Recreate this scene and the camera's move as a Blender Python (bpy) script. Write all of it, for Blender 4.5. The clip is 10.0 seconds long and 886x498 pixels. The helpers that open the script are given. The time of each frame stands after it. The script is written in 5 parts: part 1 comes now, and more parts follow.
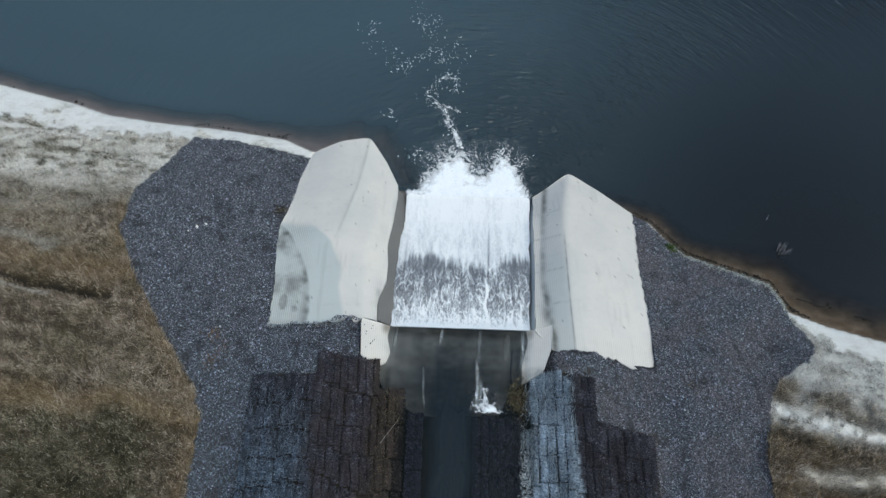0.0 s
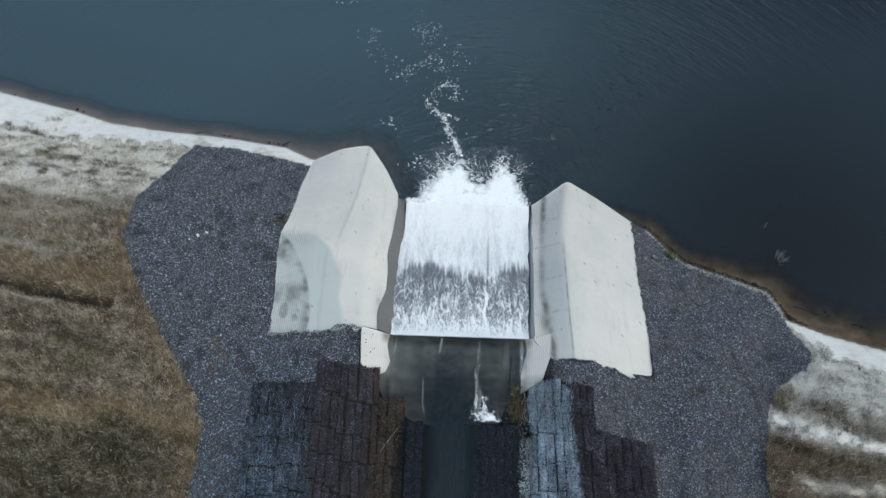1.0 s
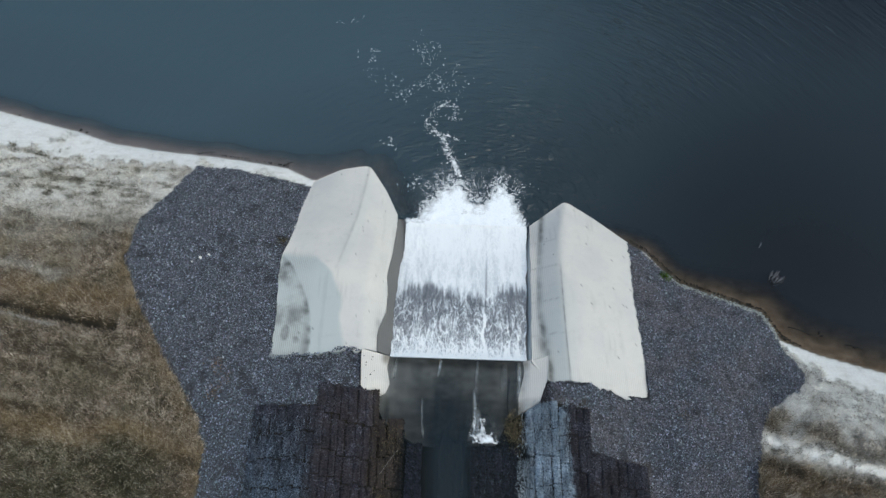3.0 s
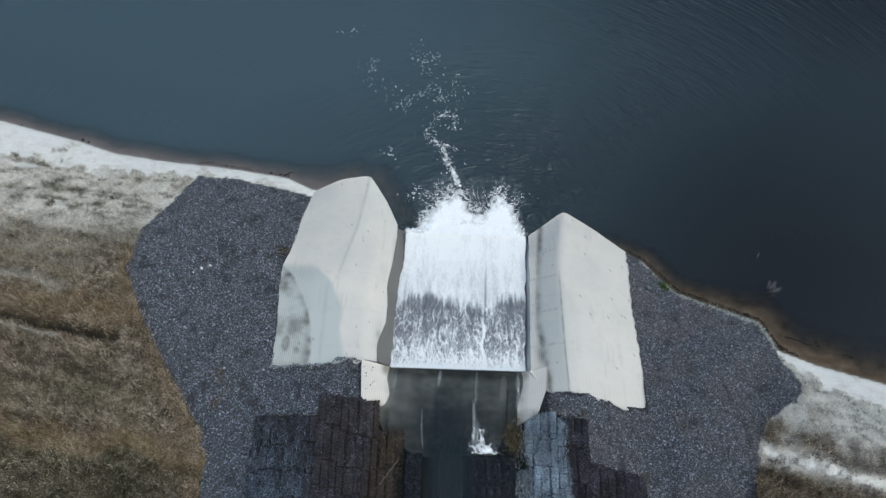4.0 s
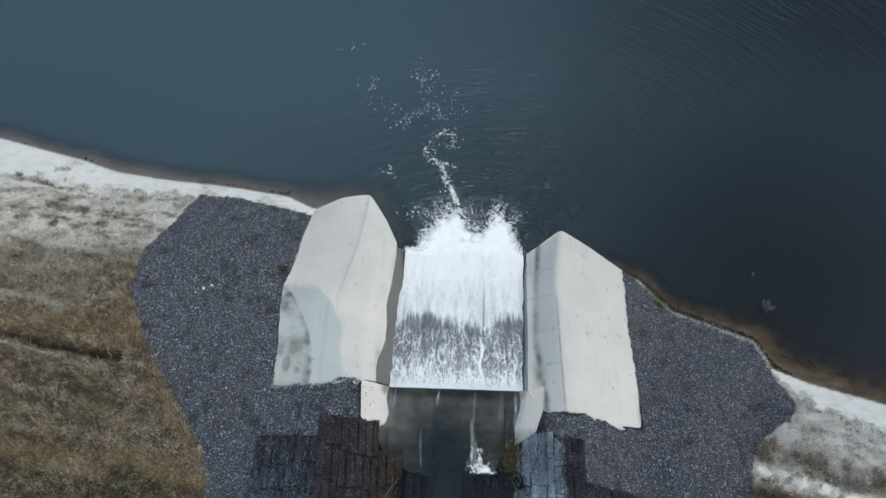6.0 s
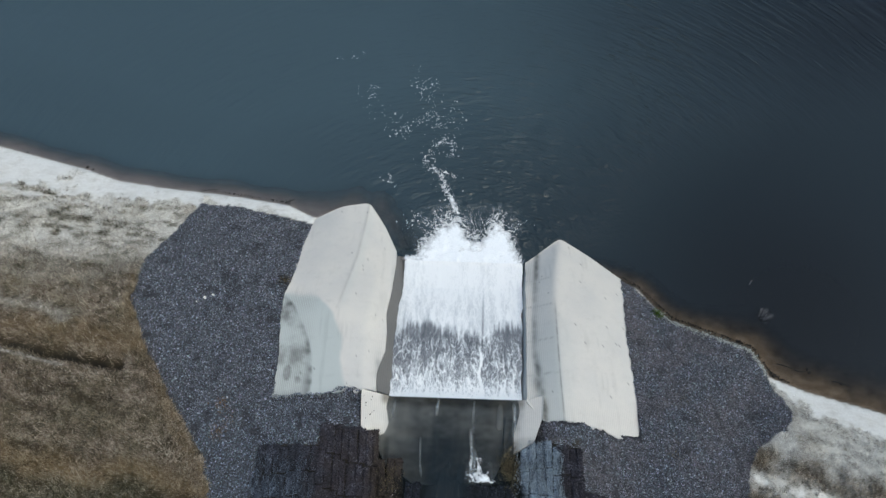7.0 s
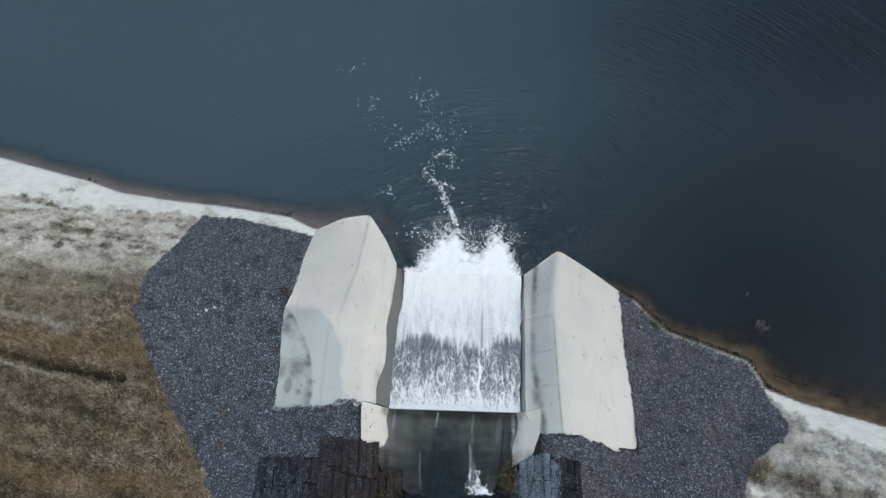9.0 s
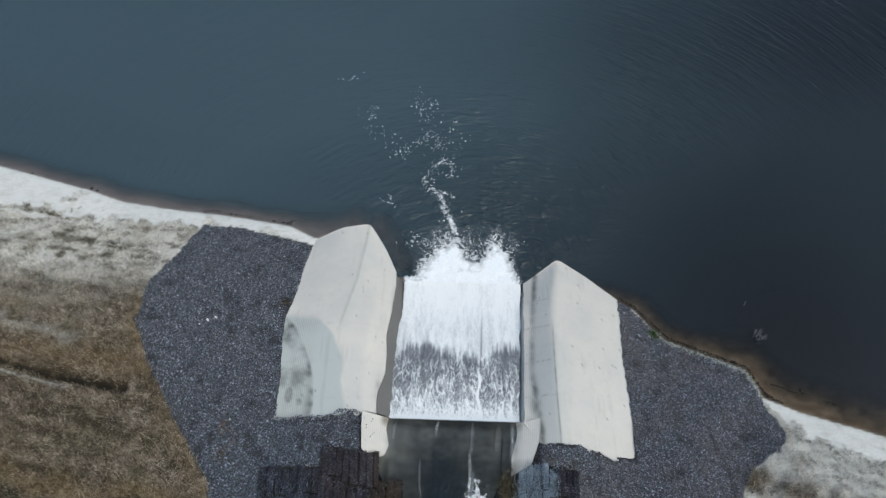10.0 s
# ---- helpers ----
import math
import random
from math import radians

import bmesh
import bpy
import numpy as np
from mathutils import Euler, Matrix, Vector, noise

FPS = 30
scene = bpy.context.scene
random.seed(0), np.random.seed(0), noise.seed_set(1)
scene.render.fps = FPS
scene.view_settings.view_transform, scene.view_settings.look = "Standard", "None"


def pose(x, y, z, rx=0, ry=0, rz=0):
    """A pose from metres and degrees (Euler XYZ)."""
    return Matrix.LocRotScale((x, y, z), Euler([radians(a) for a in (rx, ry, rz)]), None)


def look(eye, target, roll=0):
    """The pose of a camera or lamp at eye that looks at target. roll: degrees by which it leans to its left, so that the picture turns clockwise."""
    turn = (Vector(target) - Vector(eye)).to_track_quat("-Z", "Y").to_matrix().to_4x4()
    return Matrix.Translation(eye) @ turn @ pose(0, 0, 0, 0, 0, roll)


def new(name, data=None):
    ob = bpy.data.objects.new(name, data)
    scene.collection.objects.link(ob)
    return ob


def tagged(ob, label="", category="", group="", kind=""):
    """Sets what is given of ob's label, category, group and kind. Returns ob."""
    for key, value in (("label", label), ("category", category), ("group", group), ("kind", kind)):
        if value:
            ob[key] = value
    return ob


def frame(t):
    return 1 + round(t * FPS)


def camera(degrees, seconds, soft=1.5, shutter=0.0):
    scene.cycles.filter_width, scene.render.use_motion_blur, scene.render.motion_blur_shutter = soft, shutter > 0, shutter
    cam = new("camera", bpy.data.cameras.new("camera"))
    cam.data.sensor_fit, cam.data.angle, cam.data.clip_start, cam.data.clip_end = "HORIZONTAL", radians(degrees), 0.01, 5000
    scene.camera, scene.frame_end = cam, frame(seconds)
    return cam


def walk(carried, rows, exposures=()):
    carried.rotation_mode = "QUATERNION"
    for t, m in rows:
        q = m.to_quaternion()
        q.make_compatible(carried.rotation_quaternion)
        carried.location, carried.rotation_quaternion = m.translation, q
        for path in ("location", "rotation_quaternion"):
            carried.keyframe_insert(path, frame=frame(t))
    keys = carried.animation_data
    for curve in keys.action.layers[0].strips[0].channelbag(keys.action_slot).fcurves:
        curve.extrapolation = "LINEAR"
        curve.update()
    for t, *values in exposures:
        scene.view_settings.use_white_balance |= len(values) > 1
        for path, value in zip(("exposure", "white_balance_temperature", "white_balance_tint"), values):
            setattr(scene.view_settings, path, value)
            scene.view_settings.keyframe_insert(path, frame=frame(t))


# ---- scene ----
# a drone rises and drifts towards the lake, its gimbal held still
cam = camera(60.0, 10.0, soft=1.5)
PITCH, ROLL = 61.81, 1.89
PATH = [(0.0, 0.000, 0.000, 32.420), (0.5, 0.010, 0.119, 32.578), (1.0, 0.010, 0.247, 32.766), (1.5, 0.010, 0.405, 32.963),
        (2.0, 0.010, 0.553, 33.181), (2.5, 0.020, 0.721, 33.437), (4.0, 0.030, 1.215, 34.149), (4.5, 0.030, 1.353, 34.356),
        (5.0, 0.049, 1.511, 34.593), (5.5, 0.059, 1.669, 34.801), (7.0, 0.069, 2.104, 35.462), (7.5, 0.079, 2.223, 35.630),
        (8.0, 0.079, 2.331, 35.759), (8.5, 0.079, 2.410, 35.897), (9.0, 0.079, 2.499, 36.045), (9.5, 0.079, 2.637, 36.272),
        (10.0, 0.079, 2.805, 36.500)]
walk(cam, [(t, pose(x, y, z, 90 - PITCH, 0, 0) @ pose(0, 0, 0, 0, 0, ROLL)) for t, x, y, z in PATH],
     exposures=[(0.0, 0.2, 6140, -2), (10.0, 0.17, 6380, 0)])

# ---- light ----
SUN_EL, SUN_AZ = 56.0, 125.0
world = bpy.data.worlds.new("sky")
scene.world = world
world.use_nodes = True
wn = world.node_tree.nodes
sky = wn.new("ShaderNodeTexSky")
sky.sky_type = 'NISHITA'
sky.sun_disc = False
sky.sun_elevation = radians(SUN_EL)
sky.sun_rotation = radians(SUN_AZ)
sky.dust_density = 4.0
sky.air_density = 1.0
sky.ozone_density = 1.0
wn["Background"].inputs["Strength"].default_value = 0.165
world.node_tree.links.new(sky.outputs[0], wn["Background"].inputs["Color"])
sun = new("sun", bpy.data.lights.new("sun", 'SUN'))
sun.data.energy = 0.45
sun.data.angle = radians(45)
sun.data.color = (1.0, 0.95, 0.88)
sx, sy = math.sin(radians(SUN_AZ)), math.cos(radians(SUN_AZ))
sun.matrix_world = look((60 * sx, 60 * sy, 60 * math.tan(radians(SUN_EL))), (0, 0, 0))


# ---- materials ----
class Mat:
    """A node material with short ways to add and join nodes."""

    def __init__(self, name, rough=0.9, spec=0.3):
        self.m = bpy.data.materials.new(name)
        self.m.use_nodes = True
        self.t = self.m.node_tree
        self.bsdf = self.t.nodes["Principled BSDF"]
        self.bsdf.inputs["Roughness"].default_value = rough
        self.bsdf.inputs["Specular IOR Level"].default_value = spec

    def node(self, kind, **values):
        n = self.t.nodes.new("ShaderNode" + kind)
        for k, v in values.items():
            n.inputs[k.replace("_", " ")].default_value = v
        return n

    def link(self, a, b):
        self.t.links.new(a, b)
        return b

    def coords(self, scale=(1, 1, 1), rot=(0, 0, 0)):
        g = self.node("NewGeometry")
        mp = self.node("Mapping")
        mp.inputs["Scale"].default_value = scale
        mp.inputs["Rotation"].default_value = rot
        self.link(g.outputs["Position"], mp.inputs["Vector"])
        return mp.outputs[0]

    def noise(self, size, detail=4.0, rough=0.6, stretch=(1, 1, 1), rot=(0, 0, 0)):
        n = self.node("TexNoise", Scale=1.0 / size, Detail=detail, Roughness=rough)
        self.link(self.coords(stretch, rot), n.inputs["Vector"])
        return n.outputs["Fac"]

    def ramp(self, fac, *stops):
        r = self.node("ValToRGB")
        el = r.color_ramp.elements
        while len(el) < len(stops):
            el.new(0.5)
        for e, (p, c) in zip(el, stops):
            e.position = p
            e.color = (*c, 1) if isinstance(c, tuple) else (c, c, c, 1)
        self.link(fac, r.inputs[0])
        return r.outputs[0]

    def mix(self, fac, a, b, mode='MIX'):
        n = self.t.nodes.new("ShaderNodeMix")
        n.data_type = 'RGBA'
        n.blend_type = mode
        for sock, v in ((n.inputs[0], fac), (n.inputs[6], a), (n.inputs[7], b)):
            if isinstance(v, (int, float)):
                sock.default_value = v
            elif isinstance(v, tuple):
                sock.default_value = (*v, 1)
            else:
                self.link(v, sock)
        return n.outputs[2]

    def math(self, op, a, b=0.0, c=0.0):
        n = self.t.nodes.new("ShaderNodeMath")
        n.operation = op
        for sock, v in zip(n.inputs, (a, b, c)):
            if isinstance(v, (int, float)):
                sock.default_value = v
            else:
                self.link(v, sock)
        return n.outputs[0]

    def attr(self, name):
        n = self.node("Attribute")
        n.attribute_name = name
        return n.outputs["Fac"]

    def island(self):
        return self.node("NewGeometry").outputs["Random Per Island"]

    def random_hue(self, seed):
        w = self.node("TexWhiteNoise")
        w.noise_dimensions = '1D'
        self.link(self.math('MULTIPLY', seed, 917.0), w.inputs["W"])
        return w.outputs["Color"]

    def bump(self, height, strength=0.5, distance=0.02):
        b = self.node("Bump", Strength=strength, Distance=distance)
        self.link(height, b.inputs["Height"])
        self.link(b.outputs[0], self.bsdf.inputs["Normal"])

    def color(self, c):
        if isinstance(c, tuple):
            self.bsdf.inputs["Base Color"].default_value = (*c, 1)
        else:
            self.link(c, self.bsdf.inputs["Base Color"])
        return self


def ground_material():
    k = Mat("ground_cover", 0.95, 0.15)
    big, mid, fine = k.noise(3.2, 5), k.noise(0.55, 6, 0.7, (0.7, 1.3, 1)), k.noise(0.09, 4, 0.75)
    brown = k.ramp(mid, (0.28, (0.045, 0.038, 0.024)), (0.5, (0.115, 0.095, 0.063)), (0.72, (0.225, 0.188, 0.13)))
    olive = k.ramp(mid, (0.3, (0.038, 0.034, 0.022)), (0.7, (0.155, 0.134, 0.092)))
    turf = k.mix(k.ramp(big, (0.42, 0.0), (0.6, 1.0)), brown, olive)
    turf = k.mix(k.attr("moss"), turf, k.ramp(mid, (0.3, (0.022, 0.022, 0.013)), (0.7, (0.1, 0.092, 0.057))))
    pale = k.ramp(mid, (0.25, (0.36, 0.345, 0.3)), (0.5, (0.58, 0.565, 0.52)), (0.75, (0.72, 0.71, 0.67)))
    c = k.mix(k.attr("pale"), turf, pale)
    c = k.mix(k.attr("tan"), c, k.ramp(fine, (0.3, (0.1, 0.065, 0.03)), (0.7, (0.34, 0.25, 0.14))))
    sand = k.ramp(mid, (0.2, (0.6, 0.58, 0.53)), (0.55, (0.79, 0.785, 0.755)))
    c = k.mix(k.attr("sand"), c, sand)
    pos = k.node("SeparateXYZ")
    k.link(k.coords(), pos.inputs[0])
    east = k.ramp(k.math('ADD', k.math('MULTIPLY', pos.outputs[0], 0.05), 0.1), (0.3, 0.0), (0.7, 1.0))
    bed = k.mix(east, k.ramp(mid, (0.3, (0.35, 0.32, 0.34)), (0.7, (0.48, 0.45, 0.47))),
                k.ramp(mid, (0.3, (0.24, 0.185, 0.13)), (0.7, (0.46, 0.38, 0.29))))
    c = k.mix(k.attr("bed"), c, bed)
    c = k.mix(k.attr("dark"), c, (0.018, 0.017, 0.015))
    c = k.mix(k.attr("gravel"), c, k.ramp(fine, (0.3, (0.02, 0.021, 0.026)), (0.7, (0.07, 0.072, 0.08))))
    c = k.mix(0.5, c, k.ramp(fine, (0.25, 0.55), (0.75, 1.0)), 'MULTIPLY')
    k.color(c)
    k.bump(fine, 0.6, 0.05)
    return k.m


def stone_material(name, dark, light):
    k = Mat(name, 0.8, 0.35)
    r = k.island()
    c = k.ramp(r, (0.0, dark), (0.5, tuple((a + b) * 0.36 for a, b in zip(dark, light))), (0.9, light),
               (1.0, tuple(min(1, v * 2.0) for v in light)))
    # every stone has a hue of its own
    c = k.mix(0.11, c, k.mix(1.0, c, k.mix(1.0, k.random_hue(r), (2.0, 2.0, 2.0), 'MULTIPLY'), 'MULTIPLY'))
    big = k.noise(1.6, 4)
    # the eastern bank holds more reddish stone
    pos = k.node("SeparateXYZ")
    k.link(k.coords(), pos.inputs[0])
    east = k.node("MapRange")
    for name, v in (("From Min", 0.0), ("From Max", 5.0), ("To Min", 0.1), ("To Max", 1.0)):
        east.inputs[name].default_value = v
    k.link(pos.outputs[0], east.inputs["Value"])
    c = k.mix(k.math('MULTIPLY', k.ramp(big, (0.4, 0.0), (0.6, 0.8)), east.outputs[0]), c, k.mix(0.45, c, (0.165, 0.132, 0.132)))
    # damper, bluer stone lies inland of the western apron
    cool_dark = k.math('MULTIPLY', k.ramp(k.math('MULTIPLY', k.math('ADD', pos.outputs[1], k.math('MULTIPLY', big, 4.0)), 0.05), (0.45, 1.0), (0.75, 0.0)),
                  k.ramp(k.math('MULTIPLY_ADD', pos.outputs[0], 0.05, 0.5), (0.2, 1.0), (0.3, 0.0)))
    c = k.mix(cool_dark, c, k.mix(1.0, c, (0.79, 0.88, 0.93), 'MULTIPLY'))
    grain = k.noise(0.03, 3)
    k.color(k.mix(0.5, c, k.ramp(grain, (0.3, 0.5), (0.7, 1.0)), 'MULTIPLY'))
    k.bump(grain, 0.5, 0.01)
    return k.m


def mattress_material():
    """Dark broken stone in wire sacks: grey-blue, near black or brown by stretches of the levee."""
    k = Mat("mattress_stone", 0.8, 0.35)
    r = k.island()
    pos = k.node("SeparateXYZ")
    k.link(k.coords(), pos.inputs[0])
    x = k.math('ADD', pos.outputs[0], k.math('MULTIPLY', k.math('SUBTRACT', k.noise(0.9, 4, 0.6, (1, 0.6, 1)), 0.5), 2.2))
    y = pos.outputs[1]
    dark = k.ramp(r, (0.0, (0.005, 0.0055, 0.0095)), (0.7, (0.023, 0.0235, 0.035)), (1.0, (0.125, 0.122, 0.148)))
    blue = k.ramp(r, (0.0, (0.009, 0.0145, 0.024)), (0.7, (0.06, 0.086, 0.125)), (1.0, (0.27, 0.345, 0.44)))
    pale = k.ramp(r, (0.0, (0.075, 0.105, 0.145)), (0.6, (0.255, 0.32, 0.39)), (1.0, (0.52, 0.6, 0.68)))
    moss = k.ramp(r, (0.0, (0.012, 0.0095, 0.007)), (0.8, (0.05, 0.039, 0.029)), (1.0, (0.15, 0.115, 0.078)))

    def band(lo, hi, fade, x=x):
        up = k.node("MapRange")
        down = k.node("MapRange")
        for n, a, b in ((up, lo - fade, lo + fade), (down, hi + fade, hi - fade)):
            n.clamp = True
            n.interpolation_type = 'SMOOTHSTEP'
            n.inputs["From Min"].default_value, n.inputs["From Max"].default_value = min(a, b), max(a, b)
            n.inputs["To Min"].default_value, n.inputs["To Max"].default_value = (0, 1) if a < b else (1, 0)
            k.link(x, n.inputs["Value"])
        return k.math('MULTIPLY', up.outputs[0], down.outputs[0])

    # the grey-blue share grows towards the land side of the western levee
    blue_share = k.node("MapRange")
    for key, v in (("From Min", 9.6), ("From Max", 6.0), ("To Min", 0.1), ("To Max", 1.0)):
        blue_share.inputs[key].default_value = v
    k.link(k.math('ADD', y, k.math('MULTIPLY', k.math('SUBTRACT', k.noise(1.0, 4, 0.6, (1, 0.7, 1)), 0.5), 4.5)), blue_share.inputs["Value"])
    c = k.mix(k.math('MULTIPLY', band(-9.0, -5.1, 0.7), blue_share.outputs[0]), dark, blue)
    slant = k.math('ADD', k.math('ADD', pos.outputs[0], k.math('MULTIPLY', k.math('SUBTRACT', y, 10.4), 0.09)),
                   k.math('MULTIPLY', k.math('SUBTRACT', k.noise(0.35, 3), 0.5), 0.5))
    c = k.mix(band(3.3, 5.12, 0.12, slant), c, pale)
    c = k.mix(k.math('MULTIPLY', band(-2.7, -0.85, 0.3), 0.85), c, moss)
    patch = k.ramp(k.noise(0.5, 4, 0.6, (1, 0.55, 1)), (0.32, 0.42), (0.5, 0.95), (0.68, 1.6))
    c = k.mix(1.0, c, patch, 'MULTIPLY')
    rust = k.noise(0.7, 3)
    c = k.mix(k.math('MULTIPLY', k.ramp(rust, (0.38, 0.1), (0.62, 0.75)), k.math('ADD', band(-5.2, -0.8, 0.5), k.math('MULTIPLY', band(5.4, 8.9, 0.4), 0.35))), c, k.mix(0.45, c, (0.05, 0.037, 0.035)))
    grain = k.noise(0.03, 3)
    k.color(k.mix(0.5, c, k.ramp(grain, (0.3, 0.5), (0.7, 1.0)), 'MULTIPLY'))
    k.bump(grain, 0.5, 0.01)
    return k.m


def concrete_material(name, base, ribs=0.35):
    k = Mat(name, 0.85, 0.3)
    big, mid, fine = k.noise(2.2, 5), k.noise(0.35, 5, 0.7), k.noise(0.02, 3)
    c = k.mix(k.ramp(big, (0.35, 0.0), (0.7, 1.0)), base, tuple(v * w for v, w in zip(base, (0.88, 0.9, 0.93))))
    c = k.mix(k.ramp(mid, (0.55, 0.0), (0.8, 0.45)), c, tuple(v * 0.72 for v in base))
    c = k.mix(k.attr("cool_dark"), c, tuple(v * w for v, w in zip(base, (0.7, 0.785, 0.83))))
    rib = k.node("TexWave", Scale=1.0, Distortion=0.6, Detail=1.0)
    rib.bands_direction = 'X'
    k.link(k.coords((3.7, 0.02, 0.02)), rib.inputs["Vector"])
    show = k.math('MULTIPLY', k.math('ADD', k.attr("rib"), 0.03), k.ramp(rib.outputs["Fac"], (0.15, 1.0), (0.5, 0.0)))
    c = k.mix(k.math('MULTIPLY', show, 0.55), c, tuple(v * 0.45 for v in base))
    c = k.mix(k.attr("stain_shade"), c, (0.07, 0.075, 0.07))
    c = k.mix(k.attr("algae"), c, k.ramp(mid, (0.3, (0.05, 0.042, 0.028)), (0.7, (0.12, 0.095, 0.06))))
    k.color(k.mix(0.35, c, k.ramp(fine, (0.3, 0.75), (0.7, 1.0)), 'MULTIPLY'))
    h = k.math('ADD', k.math('MULTIPLY', k.math('MULTIPLY', rib.outputs["Fac"], ribs), k.math('ADD', k.attr("rib"), 0.05)), k.math('MULTIPLY', mid, 0.6))
    k.bump(h, 0.5, 0.03)
    return k.m


def lake_material():
    k = Mat("lake_water", 0.1, 0.5)
    k.bsdf.inputs["IOR"].default_value = 1.333
    # sky reflection painted into the body colour: paler in the west, near black eastwards
    k.color(k.mix(k.attr("sky_sheen"), (0.0066, 0.0084, 0.0103), (0.047, 0.0738, 0.0895)))
    # wavelets run in arcs about the foot of the chute
    arc = k.node("CombineXYZ")
    k.link(k.attr("range"), arc.inputs[0])
    k.link(k.attr("bearing"), arc.inputs[1])
    c = k.noise(5, 3)
    patch = k.math('MULTIPLY', k.ramp(c, (0.35, 0.45), (0.65, 1.0)), k.attr("ripple"))
    h = None
    for size, high in ((0.5, 0.9), (0.24, 0.55)):
        w = k.node("TexNoise", Scale=1.0 / size, Detail=2.5, Roughness=0.55, Distortion=0.4)
        k.link(arc.outputs[0], w.inputs["Vector"])
        w = k.math('MULTIPLY', w.outputs["Fac"], high)
        h = w if h is None else k.math('ADD', h, w)
    chop = k.math('MULTIPLY', k.noise(0.24, 3, 0.55, (0.55, 1.3, 1), (0, 0, 0.2)), k.attr("chop"))
    k.bump(k.math('ADD', k.math('MULTIPLY', h, patch), chop), 1.0, 0.31)
    out = k.t.nodes["Material Output"]
    clear = k.node("BsdfTransparent")
    clear.inputs[0].default_value = (0.85, 0.81, 0.765, 1)
    mx = k.node("MixShader")
    k.link(k.attr("murk"), mx.inputs[0])
    k.link(clear.outputs[0], mx.inputs[1])
    k.link(k.bsdf.outputs[0], mx.inputs[2])
    k.link(mx.outputs[0], out.inputs["Surface"])
    return k.m


def stream_material():
    k = Mat("stream_water", 0.1, 0.5)
    k.bsdf.inputs["IOR"].default_value = 1.333
    k.color((0.010, 0.0155, 0.0185))
    h = k.noise(0.16, 3, 0.6, (1, 0.35, 1))
    k.bump(h, 0.6, 0.08)
    out = k.t.nodes["Material Output"]
    clear = k.node("BsdfTransparent")
    clear.inputs[0].default_value = (0.6, 0.62, 0.63, 1)
    mx = k.node("MixShader")
    k.link(k.attr("murk"), mx.inputs[0])
    k.link(clear.outputs[0], mx.inputs[1])
    k.link(k.bsdf.outputs[0], mx.inputs[2])
    k.link(mx.outputs[0], out.inputs["Surface"])
    return k.m


def rapids_material():
    """Broken white water that slides down the chute; 'white' says how much air it holds."""
    k = Mat("rapids", 0.45, 0.4)
    streak, fine = k.noise(0.2, 4, 0.55, (1, 0.1, 0.1)), k.noise(0.07, 4, 0.65, (1, 0.4, 0.4), (0, 0, 0.04))
    n = k.math('ADD', k.math('MULTIPLY', streak, 0.6), k.math('MULTIPLY', fine, 0.4))

    def veins(scale, stretch, turn, sharp):
        wisp = k.node("TexNoise", Scale=scale, Detail=2.5, Roughness=0.55, Distortion=0.8)
        k.link(k.coords((1, stretch, stretch), (0, 0, turn)), wisp.inputs["Vector"])
        v = k.math('SUBTRACT', 1.0, k.math('MULTIPLY', k.math('ABSOLUTE', k.math('SUBTRACT', wisp.outputs["Fac"], 0.5)), sharp))
        return k.math('MAXIMUM', v, 0.0)

    vein = k.math('ADD', k.math('MULTIPLY', veins(3.0, 0.3, 0.06, 17.0), 0.27), k.math('MULTIPLY', veins(6.5, 0.4, -0.1, 10.0), 0.2))
    vein = k.math('MULTIPLY', vein, k.attr("rough"))
    churn = k.math('MULTIPLY', k.math('SUBTRACT', fine, 0.5), k.math('MULTIPLY', k.attr("rough"), 0.55))
    m = k.math('ADD', k.attr("white"), k.math('ADD', k.math('MULTIPLY', k.math('SUBTRACT', streak, 0.5), k.math('ADD', 0.16, k.math('MULTIPLY', k.attr("rough"), 0.42))), churn))
    m = k.math('ADD', m, vein)
    c = k.ramp(m, (0.05, (0.105, 0.112, 0.125)), (0.38, (0.24, 0.25, 0.265)), (0.72, (0.55, 0.575, 0.59)), (1.0, (0.83, 0.84, 0.84)))
    k.color(c)
    k.bump(n, 0.22, 0.05)
    return k.m


def plain_material(name, c, rough=0.9, spread=0.4, grain=0.05):
    k = Mat(name, rough, 0.25)
    r, n = k.island(), k.noise(grain, 4)
    col = k.mix(r, tuple(v * (1 - spread) for v in c), tuple(min(1, v * (1 + spread)) for v in c))
    k.color(k.mix(0.45, col, k.ramp(n, (0.3, 0.45), (0.7, 1.0)), 'MULTIPLY'))
    k.bump(n, 0.4, 0.01)
    return k.m


